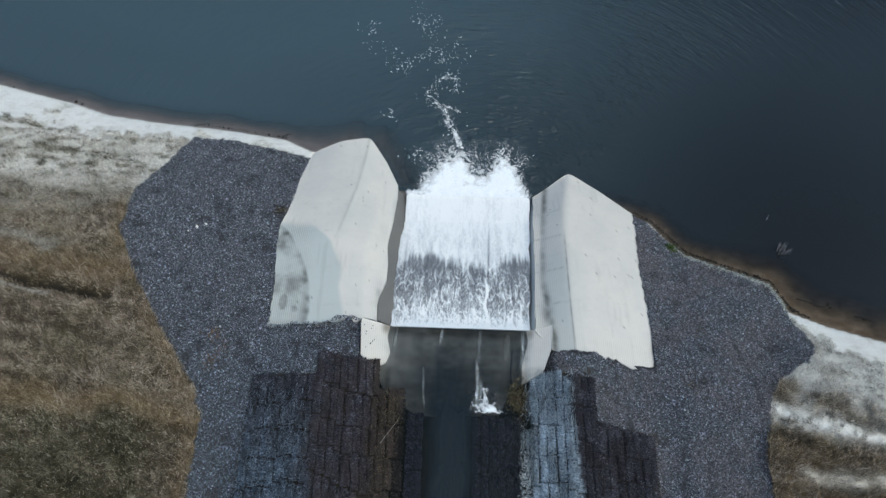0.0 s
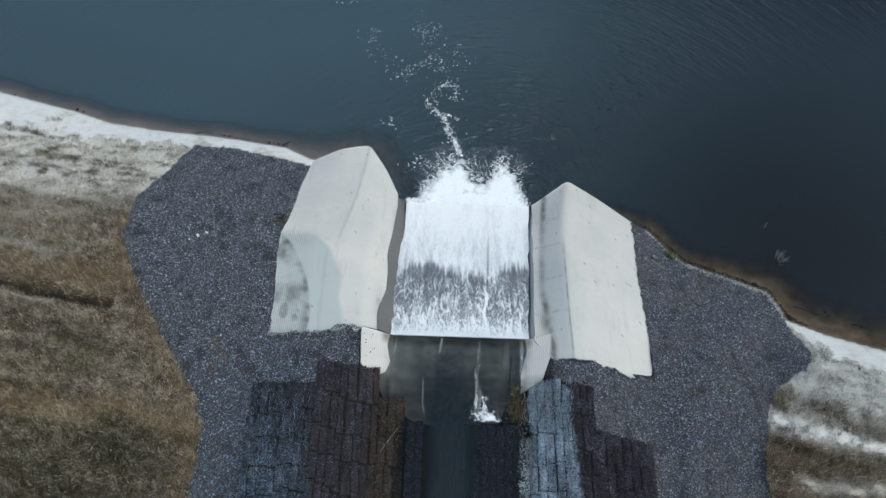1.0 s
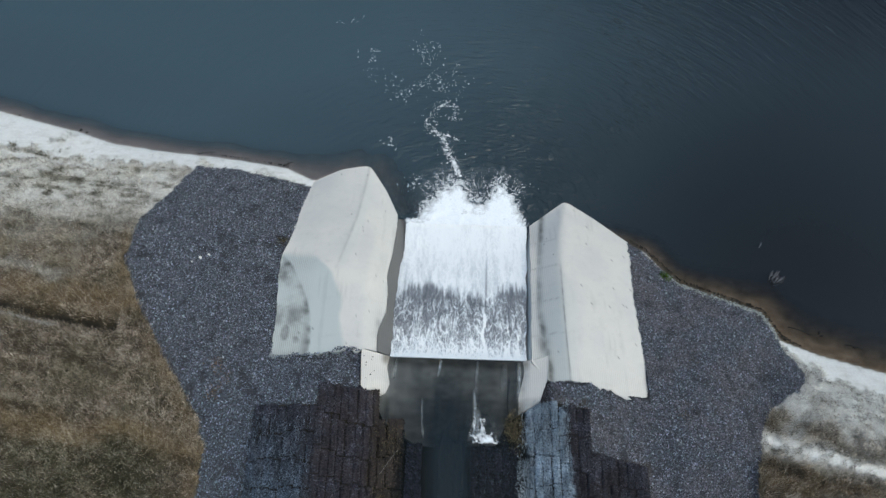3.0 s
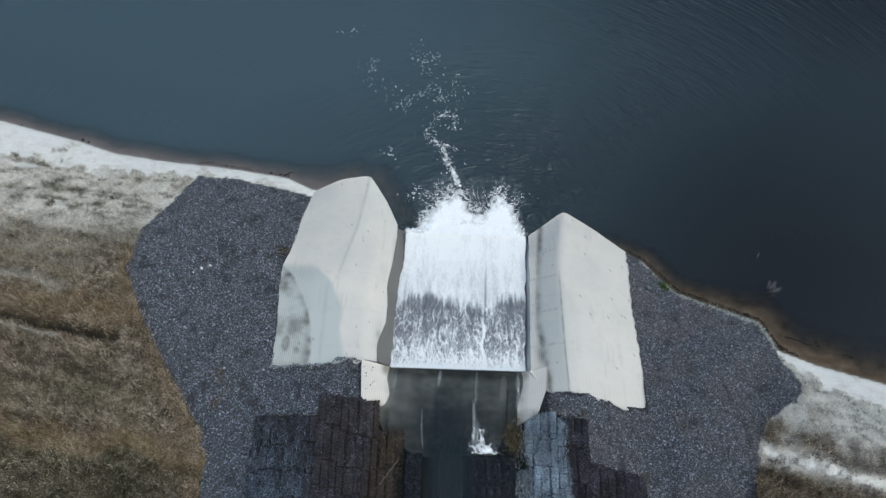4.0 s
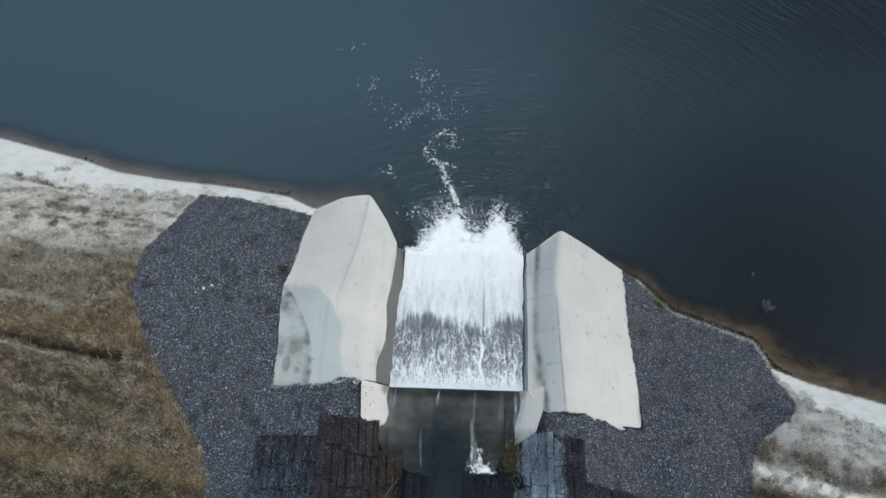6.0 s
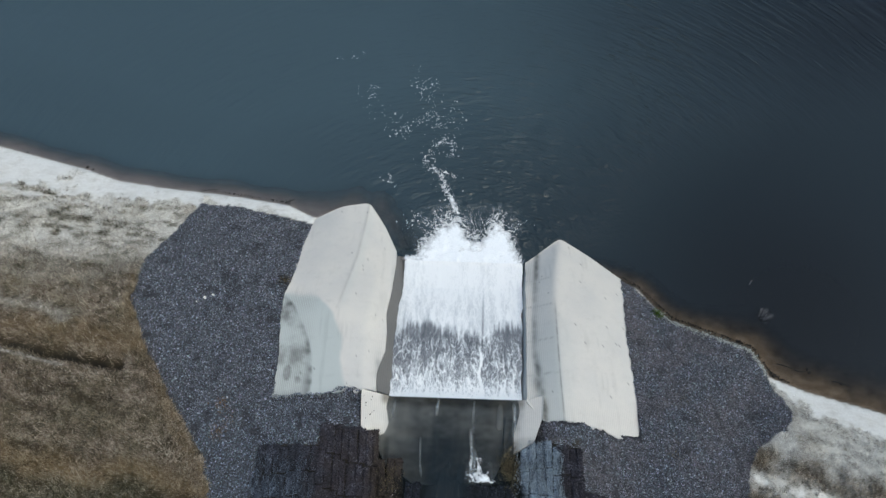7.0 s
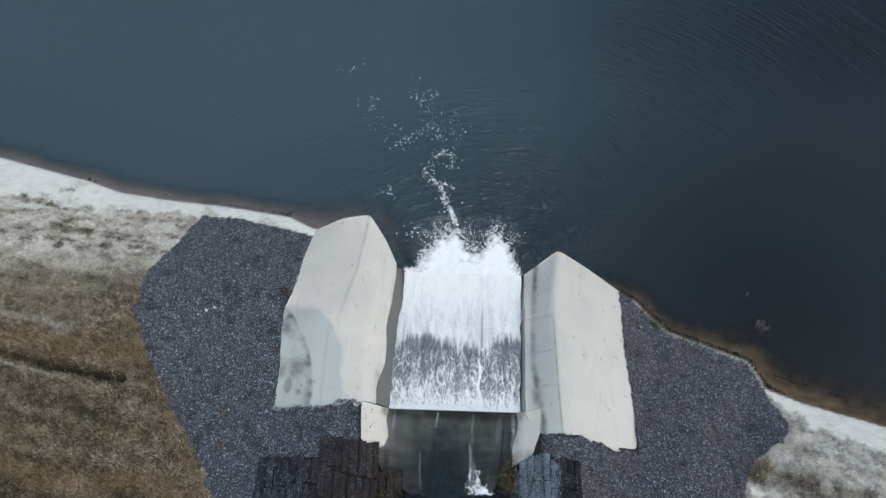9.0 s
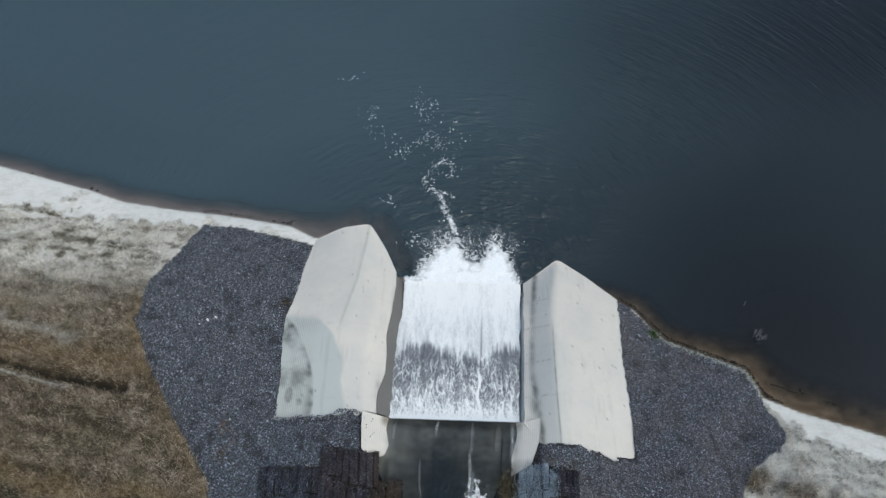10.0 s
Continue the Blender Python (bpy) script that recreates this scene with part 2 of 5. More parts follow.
def blade_material(name):
    """Dry grass; 'pale' on the blades tells bleached turf from brown."""
    k = Mat(name, 0.9, 0.15)
    r = k.attr("tone")
    brown = k.ramp(r, (0.0, (0.026, 0.022, 0.016)), (0.35, (0.14, 0.112, 0.085)), (0.75, (0.42, 0.347, 0.275)), (1.0, (0.78, 0.71, 0.6)))
    green = k.ramp(r, (0.0, (0.028, 0.026, 0.017)), (0.5, (0.14, 0.12, 0.078)), (1.0, (0.43, 0.375, 0.27)))
    big = k.noise(2.4, 4)
    brown = k.mix(k.ramp(big, (0.45, 0.0), (0.62, 0.75)), brown, green)
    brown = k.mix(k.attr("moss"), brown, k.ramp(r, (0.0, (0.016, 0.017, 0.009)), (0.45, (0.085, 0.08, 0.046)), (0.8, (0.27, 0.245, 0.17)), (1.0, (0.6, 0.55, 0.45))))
    pale = k.ramp(r, (0.0, (0.25, 0.24, 0.2)), (0.22, (0.62, 0.61, 0.565)), (1.0, (0.9, 0.895, 0.87)))
    c = k.mix(k.attr("pale"), brown, pale)
    k.color(k.mix(k.attr("tan"), c, k.ramp(r, (0.0, (0.08, 0.047, 0.024)), (0.5, (0.27, 0.195, 0.108)), (1.0, (0.64, 0.52, 0.355)))))
    return k.m


M_GROUND = ground_material()
M_GRAVEL = stone_material("crushed_stone", (0.038, 0.044, 0.056), (0.22, 0.243, 0.292))
M_DROWNED = stone_material("drowned_stone", (0.015, 0.015, 0.022), (0.14, 0.14, 0.19))
M_CELL = mattress_material()
M_CONCRETE = concrete_material("ribbed_concrete", (0.64, 0.61, 0.56))
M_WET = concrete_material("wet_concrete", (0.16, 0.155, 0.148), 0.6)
M_LAKE = lake_material()
M_STREAM = stream_material()
M_RAPIDS = rapids_material()
M_FOAM = plain_material("foam", (0.84, 0.86, 0.87), 0.5, 0.06, 0.06)
def lace_material():
    """Foam that floats in a torn net; 'cover' says how closed it is."""
    k = Mat("foam_lace", 0.5, 0.4)
    warp = k.node("TexNoise", Scale=1.1, Detail=3.0)
    g = k.coords()
    k.link(g, warp.inputs["Vector"])
    add = k.node("VectorMath")
    add.operation = 'MULTIPLY_ADD'
    k.link(warp.outputs["Color"], add.inputs[0])
    add.inputs[1].default_value = (0.9, 0.9, 0.0)
    k.link(g, add.inputs[2])
    net = k.node("TexNoise", Scale=2.9, Detail=3.0, Roughness=0.5)
    k.link(add.outputs[0], net.inputs["Vector"])
    ridge = k.math('SUBTRACT', 1.0, k.math('MULTIPLY', k.math('ABSOLUTE', k.math('SUBTRACT', net.outputs["Fac"], 0.5)), 21.0))
    fine = k.noise(0.08, 4, 0.7)
    loose = k.math('ADD', k.attr("cover"), k.math('ADD', k.math('MULTIPLY', k.math('SUBTRACT', fine, 0.5), 0.5), k.math('MULTIPLY', k.math('SUBTRACT', net.outputs["Fac"], 0.5), 1.0)))
    dense = k.ramp(loose, (0.5, 0.0), (0.72, 0.6), (0.98, 1.0))
    web = k.math('MULTIPLY', k.math('MAXIMUM', ridge, 0.0), k.ramp(k.math('ADD', k.attr("cover"), k.math('MULTIPLY', k.math('SUBTRACT', fine, 0.5), 0.5)), (0.12, 0.0), (0.5, 0.9)))
    ray = k.node("CombineXYZ")
    k.link(k.attr("angle"), ray.inputs[0])
    k.link(k.attr("reach"), ray.inputs[1])
    wisp = k.node("TexNoise", Scale=1.0, Detail=3.0, Roughness=0.55, Distortion=0.7)
    k.link(ray.outputs[0], wisp.inputs["Vector"])
    thread = k.math('SUBTRACT', 1.0, k.math('MULTIPLY', k.math('ABSOLUTE', k.math('SUBTRACT', wisp.outputs["Fac"], 0.5)), 34.0))
    thread = k.math('MULTIPLY', k.math('MAXIMUM', thread, 0.0), k.math('MULTIPLY', k.attr("halo"), k.ramp(fine, (0.4, 0.1), (0.55, 1.0))))
    alpha = k.math('MAXIMUM', k.math('MAXIMUM', dense, web), thread)
    k.color(k.ramp(fine, (0.25, (0.72, 0.755, 0.78)), (0.6, (0.86, 0.88, 0.9))))
    k.bump(fine, 0.25, 0.05)
    out = k.t.nodes["Material Output"]
    clear = k.node("BsdfTransparent")
    mx = k.node("MixShader")
    k.link(alpha, mx.inputs[0])
    k.link(clear.outputs[0], mx.inputs[1])
    k.link(k.bsdf.outputs[0], mx.inputs[2])
    k.link(mx.outputs[0], out.inputs["Surface"])
    return k.m


def veil_material():
    """Thin foam through which the water shows."""
    k = Mat("foam_veil", 0.5, 0.4)
    k.color((0.62, 0.67, 0.68))
    fine = k.noise(0.09, 4, 0.65, (1, 0.35, 1))
    alpha = k.math('MULTIPLY', k.math('MULTIPLY', k.attr("cover"), 0.85), k.ramp(fine, (0.32, 0.15), (0.62, 1.0)))
    out = k.t.nodes["Material Output"]
    clear = k.node("BsdfTransparent")
    mx = k.node("MixShader")
    k.link(alpha, mx.inputs[0])
    k.link(clear.outputs[0], mx.inputs[1])
    k.link(k.bsdf.outputs[0], mx.inputs[2])
    k.link(mx.outputs[0], out.inputs["Surface"])
    return k.m


M_VEIL = veil_material()
M_LACE = lace_material()
M_BLADE = blade_material("dry_grass")
M_TWIG = plain_material("dead_twig", (0.34, 0.31, 0.305), 0.9, 0.5)
M_SOD = plain_material("wet_sod", (0.022, 0.02, 0.017), 0.95, 0.5)
M_CHALK = plain_material("white_stone", (0.75, 0.74, 0.7), 0.9, 0.1)
M_BRIM = plain_material("brim_stone", (0.3, 0.32, 0.3), 0.9, 0.55)
M_GREEN = plain_material("green_grass", (0.075, 0.13, 0.02), 0.9, 0.4)
M_STRAW = plain_material("bleached_straw", (0.36, 0.42, 0.47), 0.9, 0.5)
M_DIM = plain_material("weathered_straw", (0.2, 0.25, 0.31), 0.9, 0.6)
M_RUST = plain_material("rusty_weed", (0.2, 0.115, 0.05), 0.9, 0.5)
M_CURL = plain_material("white_straw", (0.55, 0.6, 0.63), 0.9, 0.4)
M_MOSS = plain_material("wet_moss", (0.15, 0.13, 0.08), 0.9, 0.7)
M_REED = plain_material("dead_reed", (0.13, 0.105, 0.062), 0.9, 0.6)


# ---- arithmetic of the land ----
rng = np.random.default_rng(7)
_table = rng.random((256, 256))


def value_noise(x, y):
    xi, yi = np.floor(x).astype(int), np.floor(y).astype(int)
    u, v = x - xi, y - yi
    u, v = u * u * (3 - 2 * u), v * v * (3 - 2 * v)
    a, b = _table[xi % 256, yi % 256], _table[(xi + 1) % 256, yi % 256]
    c, d = _table[xi % 256, (yi + 1) % 256], _table[(xi + 1) % 256, (yi + 1) % 256]
    return (a * (1 - u) + b * u) * (1 - v) + (c * (1 - u) + d * u) * v


def fbm(x, y, size, octaves=4, gain=0.5):
    """Layered noise about 0, from -0.5 to 0.5."""
    x, y, total, amp, norm = np.asarray(x) / size + 31.7, np.asarray(y) / size + 77.3, 0.0, 1.0, 0.0
    for i in range(octaves):
        total = total + amp * value_noise(x * 2 ** i + 13 * i, y * 2 ** i + 7 * i)
        norm, amp = norm + amp, amp * gain
    return total / norm - 0.5


def smooth(a, b, x):
    t = np.clip((np.asarray(x, float) - a) / (b - a), 0, 1)
    return t * t * (3 - 2 * t)


# the waterline, west to east
SHORE = np.array([(-700, 150), (-120, 48), (-60, 34.5), (-30, 28.0), (-24.0, 26.5), (-19.8, 25.4), (-17.8, 24.7), (-15.4, 24.35),
                  (-10.9, 23.9), (-8.3, 23.5), (-6.9, 22.8), (1.0, 21.4), (9.25, 19.65), (10.1, 19.2), (10.85, 18.25),
                  (11.6, 17.5), (13.6, 16.75), (15.4, 16.1), (15.8, 15.3), (16.1, 14.65), (17.85, 13.95), (20.3, 13.3),
                  (26, 11.6), (60, 3.0), (700, -150)])


def shore_distance(x, y):
    """Metres from the waterline, positive on land."""
    x, y = np.asarray(x, float), np.asarray(y, float)
    best = np.full(x.shape, 1e9)
    for (ax, ay), (bx, by) in zip(SHORE[:-1], SHORE[1:]):
        dx, dy = bx - ax, by - ay
        t = np.clip(((x - ax) * dx + (y - ay) * dy) / (dx * dx + dy * dy), 0, 1)
        best = np.minimum(best, np.hypot(ax + t * dx - x, ay + t * dy - y))
    return np.where(y < np.interp(x, SHORE[:, 0], SHORE[:, 1]), best, -best)


def bank(d):
    return np.interp(d, (-600, -40, -10, -3, -1.0, 0, 0.12, 1, 2, 4, 5, 6.3, 8, 12, 20, 60, 700),
                     (-8, -4, -2.2, -0.75, -0.28, -0.05, 0.1, 0.45, 0.85, 1.6, 1.9, 2.22, 2.36, 2.48, 2.72, 3, 4))


MAT_X = (-8.6, -7.6, -6.6, -4.8, -3.0, -1.9, -1.0, -0.35, 0.0, 1.1, 1.4, 3.3, 3.75, 4.4, 5.2, 6.15, 7.25, 8.6, 9.4)
MAT_Z = (2.42, 2.5, 2.7, 3.03, 2.73, 2.4, 2.15, 2.05, 1.5, 1.5, 2.05, 2.1, 2.35, 2.65, 3.02, 3.03, 2.62, 2.42, 2.36)


def levee(x):
    """Height of the two stone-covered levees and the channel between them."""
    return np.interp(x, MAT_X, MAT_Z)


FLOOR_Y, FLOOR_Z = (0, 8.6, 9.2, 12.4, 12.6, 13.4, 14.6, 17, 18.7, 20.4, 22, 30), (1.9, 1.9, 1.95, 1.95, 1.85, 1.65, 1.45, 0.7, 0.15, -0.45, -1.3, -3)


def back_lip(x):
    """Where the concrete aprons end landwards, and how high."""
    return (np.interp(x, (-7.3, -5.6, -4.2, -3.3, 4.7, 5.6, 7.3, 9), (12.05, 12.27, 12.5, 12.5, 11.4, 11.3, 11.05, 10.62)),
            np.interp(x, (-7.3, -5.6, -4.2, -3.3, 4.7, 5.6, 7.3, 9), (2.45, 2.53, 2.56, 2.62, 2.63, 2.87, 2.5, 2.12)))


def ground_height(x, y):
    x, y = np.asarray(x, float), np.asarray(y, float)
    d = shore_distance(x, y)
    east = 1 + 0.5 * smooth(14, 16.5, x)
    z = bank(np.where(d > 0, d * east, d))
    land = smooth(0.3, 2.5, d)
    z = z + land * (0.16 * fbm(x, y, 2.5, 4) + 0.05 * fbm(x, y, 0.35, 2))
    z = z + 0.12 * np.where(d < 0, fbm(x, y, 2.2), 0)
    # ditches in the turf
    west = np.exp(-((y - (13.42 - 0.11 * (x + 14.5) + 0.012 * (x + 14.5) ** 2)) / 0.3) ** 2) * smooth(-13.6, -14.2, x)
    z = z - 0.6 * west * np.clip(0.8 + 1.6 * fbm(x, y, 0.8, 3), 0.25, 1.2)
    eastd = np.exp(-((y - (6.4 - 0.07 * (x - 15))) / 0.3) ** 2) * smooth(14.0, 15.0, x)
    z = z - 0.35 * eastd
    # levees beside the inlet
    near = smooth(-9.3, -8.2, x) * smooth(10.2, 9.1, x) * smooth(12.3, 10.9, y)
    z = z * (1 - near) + (levee(x) - 0.13) * near
    # gravel heaped against the back of the concrete
    lip, top = back_lip(x)
    z = np.where((y < lip + 0.4) & (y > 8) & ((x < -3.2) | (x > 4.7)) & (x > -7.4) & (x < 9.1), np.maximum(z, top - 0.05 - 0.45 * (lip - y).clip(0)), z)
    # hollow under the concrete
    rim_w = np.interp(y, (12, 14, 15.8, 17.2, 18.1, 20.4, 22.6, 24), (-7.22, -7.2, -7.36, -7.42, -7.17, -7.1, -6.82, -5.5))
    rim_e = np.interp(y, (10.6, 13.4, 15.2, 17, 19.7, 22), (9.05, 8.99, 8.96, 9.02, 9.27, 6.5))
    sunk = smooth(0.03, 0.3, x - rim_w) * smooth(0.03, 0.3, rim_e - x) * smooth(0.15, 0.7, y - lip) * smooth(25, 23, y)
    z = z - 0.7 * sunk
    bed = np.interp(y, FLOOR_Y, FLOOR_Z) - 0.25
    inlet = smooth(3.9, 3.0, np.abs(x - 0.9)) * smooth(8.0, 8.8, y) * smooth(24, 22, y)
    return z * (1 - inlet) + np.minimum(z, bed) * inlet


def inside(x, y, corners):
    """Even-odd test for many points against a closed outline."""
    x, y = np.asarray(x), np.asarray(y)
    odd = np.zeros(x.shape, bool)
    for (ax, ay), (bx, by) in zip(corners, corners[1:] + corners[:1]):
        if ay != by:
            odd ^= ((ay > y) != (by > y)) & (x < (bx - ax) * (y - ay) / (by - ay) + ax)
    return odd


GRAVEL_WEST = [(-12.85, 23.15), (-12.95, 22.8), (-13.5, 21.0), (-14.3, 19.3), (-14.5, 17.8), (-14.5, 16.7), (-14.05, 15.6),
               (-13.05, 13.9), (-11.8, 12.1), (-10.5, 10.4), (-9.7, 9.2), (-9.36, 8.1), (-9.26, 6.8), (-9.4, 5.0), (-9.6, -4.0),
               (-2, -4.0), (-2, 13.4), (-6.2, 13.4), (-6.2, 22.0), (-10.7, 22.95)]
GRAVEL_EAST = [(8.2, 20.6), (9.25, 19.6), (10.0, 19.1), (10.75, 18.15), (11.5, 17.4), (13.6, 16.65), (15.35, 15.95), (15.75, 15.2),
               (15.95, 14.1), (16.35, 12.6), (15.8, 11.6), (14.45, 10.8), (13.7, 10.0), (13.2, 8.5), (13.05, 7.1), (12.9, 5.8),
               (12.6, -4.0), (4, -4.0), (4, 13.2), (8.2, 13.2)]


def gravel_here(x, y):
    wx, wy = x + 0.35 * fbm(x, y, 0.7, 3), y + 0.35 * fbm(x + 50, y, 0.7, 3)
    return inside(wx, wy, GRAVEL_WEST) | inside(wx, wy, GRAVEL_EAST)


def cover(x, y):
    """What the ground carries: gravel, bare sand, bleached turf, tan grass, painted shade in hollows, dark mud, lake
    bed.
    """
    d = shore_distance(x, y)
    n1, n2 = fbm(x, y, 2.2, 4), fbm(x + 90, y, 0.6, 4)
    gravel = gravel_here(x, y).astype(float)
    width = np.interp(x, (-30, -22, -17, -12, -7, 0, 15.6, 16.2, 17, 21, 30), (2.8, 2.3, 1.3, 0.8, 0.55, -0.8, -0.8, 0.6, 1.4, 1.7, 1.9))
    n3 = fbm(x + 40, y, 0.25, 3)
    sand = smooth(0.3, -0.12, d - width + 1.2 * n2 + 0.6 * n1 + 0.9 * n3) * np.clip(1.1 + 0.9 * n3 - 0.5 * (n2 > 0.2), 0.2, 1)
    sand = np.maximum(sand, 0.85 * np.exp(-((d - width - 0.55 + 0.8 * n2) / 0.14) ** 2) * smooth(-15, -19, x))
    top = np.interp(x, (-30, -22, -14, 12, 15, 21), (17.4, 17.2, 17.8, 10.6, 9.6, 8.4))
    pale = smooth(-1.6, 1.4, y - top + 3.6 * n1 + 2.2 * n2) * np.where(x < 0, np.interp(y, (16, 18.2, 19.8, 23), (0.2, 0.28, 0.95, 1.0)), 1.0) * np.where(x < 0, np.clip(0.9 + 1.6 * n2, 0.3, 1), np.clip(1.0 + 0.8 * n2 + 0.4 * n1, 0.65, 1))
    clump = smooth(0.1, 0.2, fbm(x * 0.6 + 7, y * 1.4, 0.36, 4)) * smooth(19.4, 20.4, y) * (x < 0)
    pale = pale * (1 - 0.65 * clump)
    streak = np.exp(-((y - np.interp(x, (-24, -19, -15), (16.9, 16.1, 15.6)) + 0.9 * n1 + 0.8 * n2) / 0.3) ** 2) * smooth(-15.5, -18, x)
    streak_e = np.exp(-((y - (9.0 - 0.28 * (x - 14.5)) + 0.8 * n1) / 0.55) ** 2) * (x > 13.2)
    streak_e = np.maximum(streak_e, 0.8 * np.exp(-((y - (6.9 - 0.1 * (x - 14.5)) + 1.2 * n1) / 0.3) ** 2) * (x > 14))
    pale = np.clip(np.maximum(pale, np.maximum(streak * 0.5, streak_e * 0.95)), 0, 1)
    brink = 0.9 * np.exp(-((y - (12.97 - 0.11 * (x + 14.5) + 0.012 * (x + 14.5) ** 2) + 0.2 * n2) / 0.07) ** 2) * smooth(-16.3, -17.3, x)
    pale = np.maximum(pale, brink * (x < 0))
    tan = np.exp(-((y - np.interp(x, (-24, -19, -14), (15.1, 14.7, 14.3)) + 1.0 * n2) / 0.7) ** 2) * (x < -13)
    tan = np.maximum(tan, 0.95 * np.exp(-((y - np.interp(x, (-20, -17, -13, -9.5), (9.7, 9.1, 8.5, 8.1)) + 1.2 * n1) / 0.4) ** 2) * (x < -9))
    edge = np.where(x < 0, np.interp(y, (5, 7, 8, 9, 12, 14, 15.6, 18), (-9.5, -9.3, -9.4, -9.7, -11.8, -13.1, -14, -14.6)), 99)
    tan = np.maximum(tan, np.clip(0.6 + 1.0 * n2, 0.2, 0.9) * smooth(0.9, 0.2, edge - x + 0.8 * n2) * (x < edge) * (y < 18))
    tan = np.maximum(tan, 0.7 * np.exp(-((y - (7.6 - 0.2 * (x - 14.5)) + 1.2 * n1) / 0.5) ** 2) * (x > 12.8))
    tan = np.maximum(tan, 0.8 * np.exp(-(((x - 14.3) / 0.7) ** 2 + ((y - 10.3) / 0.5) ** 2)))
    tan = np.maximum(tan, np.clip(0.5 + 1.6 * n2, 0, 0.8) * (x > 12.6) * (1 - pale).clip(0))
    # shade of the western ditch painted along its bottom
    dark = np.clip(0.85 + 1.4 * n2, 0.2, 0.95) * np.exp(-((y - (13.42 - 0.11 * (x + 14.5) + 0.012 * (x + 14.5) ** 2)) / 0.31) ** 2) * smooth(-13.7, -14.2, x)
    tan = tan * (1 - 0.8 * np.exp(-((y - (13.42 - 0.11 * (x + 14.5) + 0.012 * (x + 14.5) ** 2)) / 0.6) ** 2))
    bed = smooth(0.12, -0.12, d)
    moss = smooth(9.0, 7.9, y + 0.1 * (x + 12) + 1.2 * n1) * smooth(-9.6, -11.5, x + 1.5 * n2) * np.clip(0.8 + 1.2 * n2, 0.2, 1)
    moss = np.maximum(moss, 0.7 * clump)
    sand = np.maximum(sand, 0.85 * np.clip(streak_e, 0, 1) * smooth(12.8, 13.8, x) * np.clip(0.5 + 2.2 * n2 + 2.6 * n3, 0, 1))
    # ground below the mattresses painted dark, as shade in their gaps
    mats = smooth(10.7, 10.4, y) * smooth(-7.8, -7.4, x) * smooth(6.3, 6.0, x) + smooth(8.4, 8.1, y) * smooth(5.9, 6.2, x) * smooth(8.8, 8.4, x)
    mats = mats * (y < np.where(x < -4.9, 9.95, np.where(x > 6.1, 8.2, 10.7)))
    dark = np.maximum(dark, bed * smooth(7, 9, x) * np.clip(0.3 + 0.9 * n2, 0.05, 0.8))
    dark = np.maximum(dark, 0.8 * smooth(0.16, 0.04, d) * smooth(-0.25, 0.0, d) * smooth(7, 9, x) * smooth(16.4, 15.8, x))
    dark, gravel = np.maximum(dark, 0.85 * mats), gravel * (1 - np.clip(mats, 0, 1))
    return dict(gravel=gravel, sand=np.clip(sand, 0, 1), pale=pale, tan=np.clip(tan, 0, 1), dark=dark, bed=bed, moss=moss)


# ---- mesh making ----
def mesh_of(name, verts, faces, mat, attrs=None, soft=False):
    me = bpy.data.meshes.new(name)
    me.from_pydata(np.asarray(verts, float).tolist(), [], faces.tolist() if isinstance(faces, np.ndarray) else faces)
    for key, v in (attrs or {}).items():
        me.attributes.new(key, 'FLOAT', 'POINT').data.foreach_set("value", np.asarray(v, np.float32).ravel())
    me.materials.append(mat)
    if soft:
        me.polygons.foreach_set("use_smooth", np.ones(len(me.polygons), bool))
    me.update()
    return me


def thing(name, data, label, category, kind="", group=""):
    return tagged(new(name, data), label, category, group, kind)


def part(name, data, parent, label=""):
    ob = new(name, data)
    ob.parent = parent
    return tagged(ob, label) if label else ob


def grid_faces(n, m):
    """Quads over an n by m grid of points, row by row."""
    i = np.arange(n * m).reshape(n, m)
    return np.stack([i[:-1, :-1], i[1:, :-1], i[1:, 1:], i[:-1, 1:]], -1).reshape(-1, 4)


def spaced(lo, hi, step, far):
    """Fine even steps from lo to hi, then ever wider ones out to far on both sides."""
    mid = np.arange(lo, hi + step, step)
    out = step * 1.5 ** np.arange(1, 30)
    out = np.cumsum(out)
    out = out[out < far]
    return np.concatenate([lo - out[::-1], mid, mid[-1] + out])


ICO = bmesh.new()
bmesh.ops.create_icosphere(ICO, subdivisions=1, radius=1.0)
ICO_V = np.array([v.co for v in ICO.verts])
ICO_F = np.array([[v.index for v in f.verts] for f in ICO.faces])
ICO.free()


OCT_V = np.array([(1, 0, 0), (-1, 0, 0), (0, 1, 0), (0, -1, 0), (0, 0, 1), (0, 0, -1)], float) * 1.15
OCT_F = np.array([(0, 2, 4), (2, 1, 4), (1, 3, 4), (3, 0, 4), (2, 0, 5), (1, 2, 5), (3, 1, 5), (0, 3, 5)])


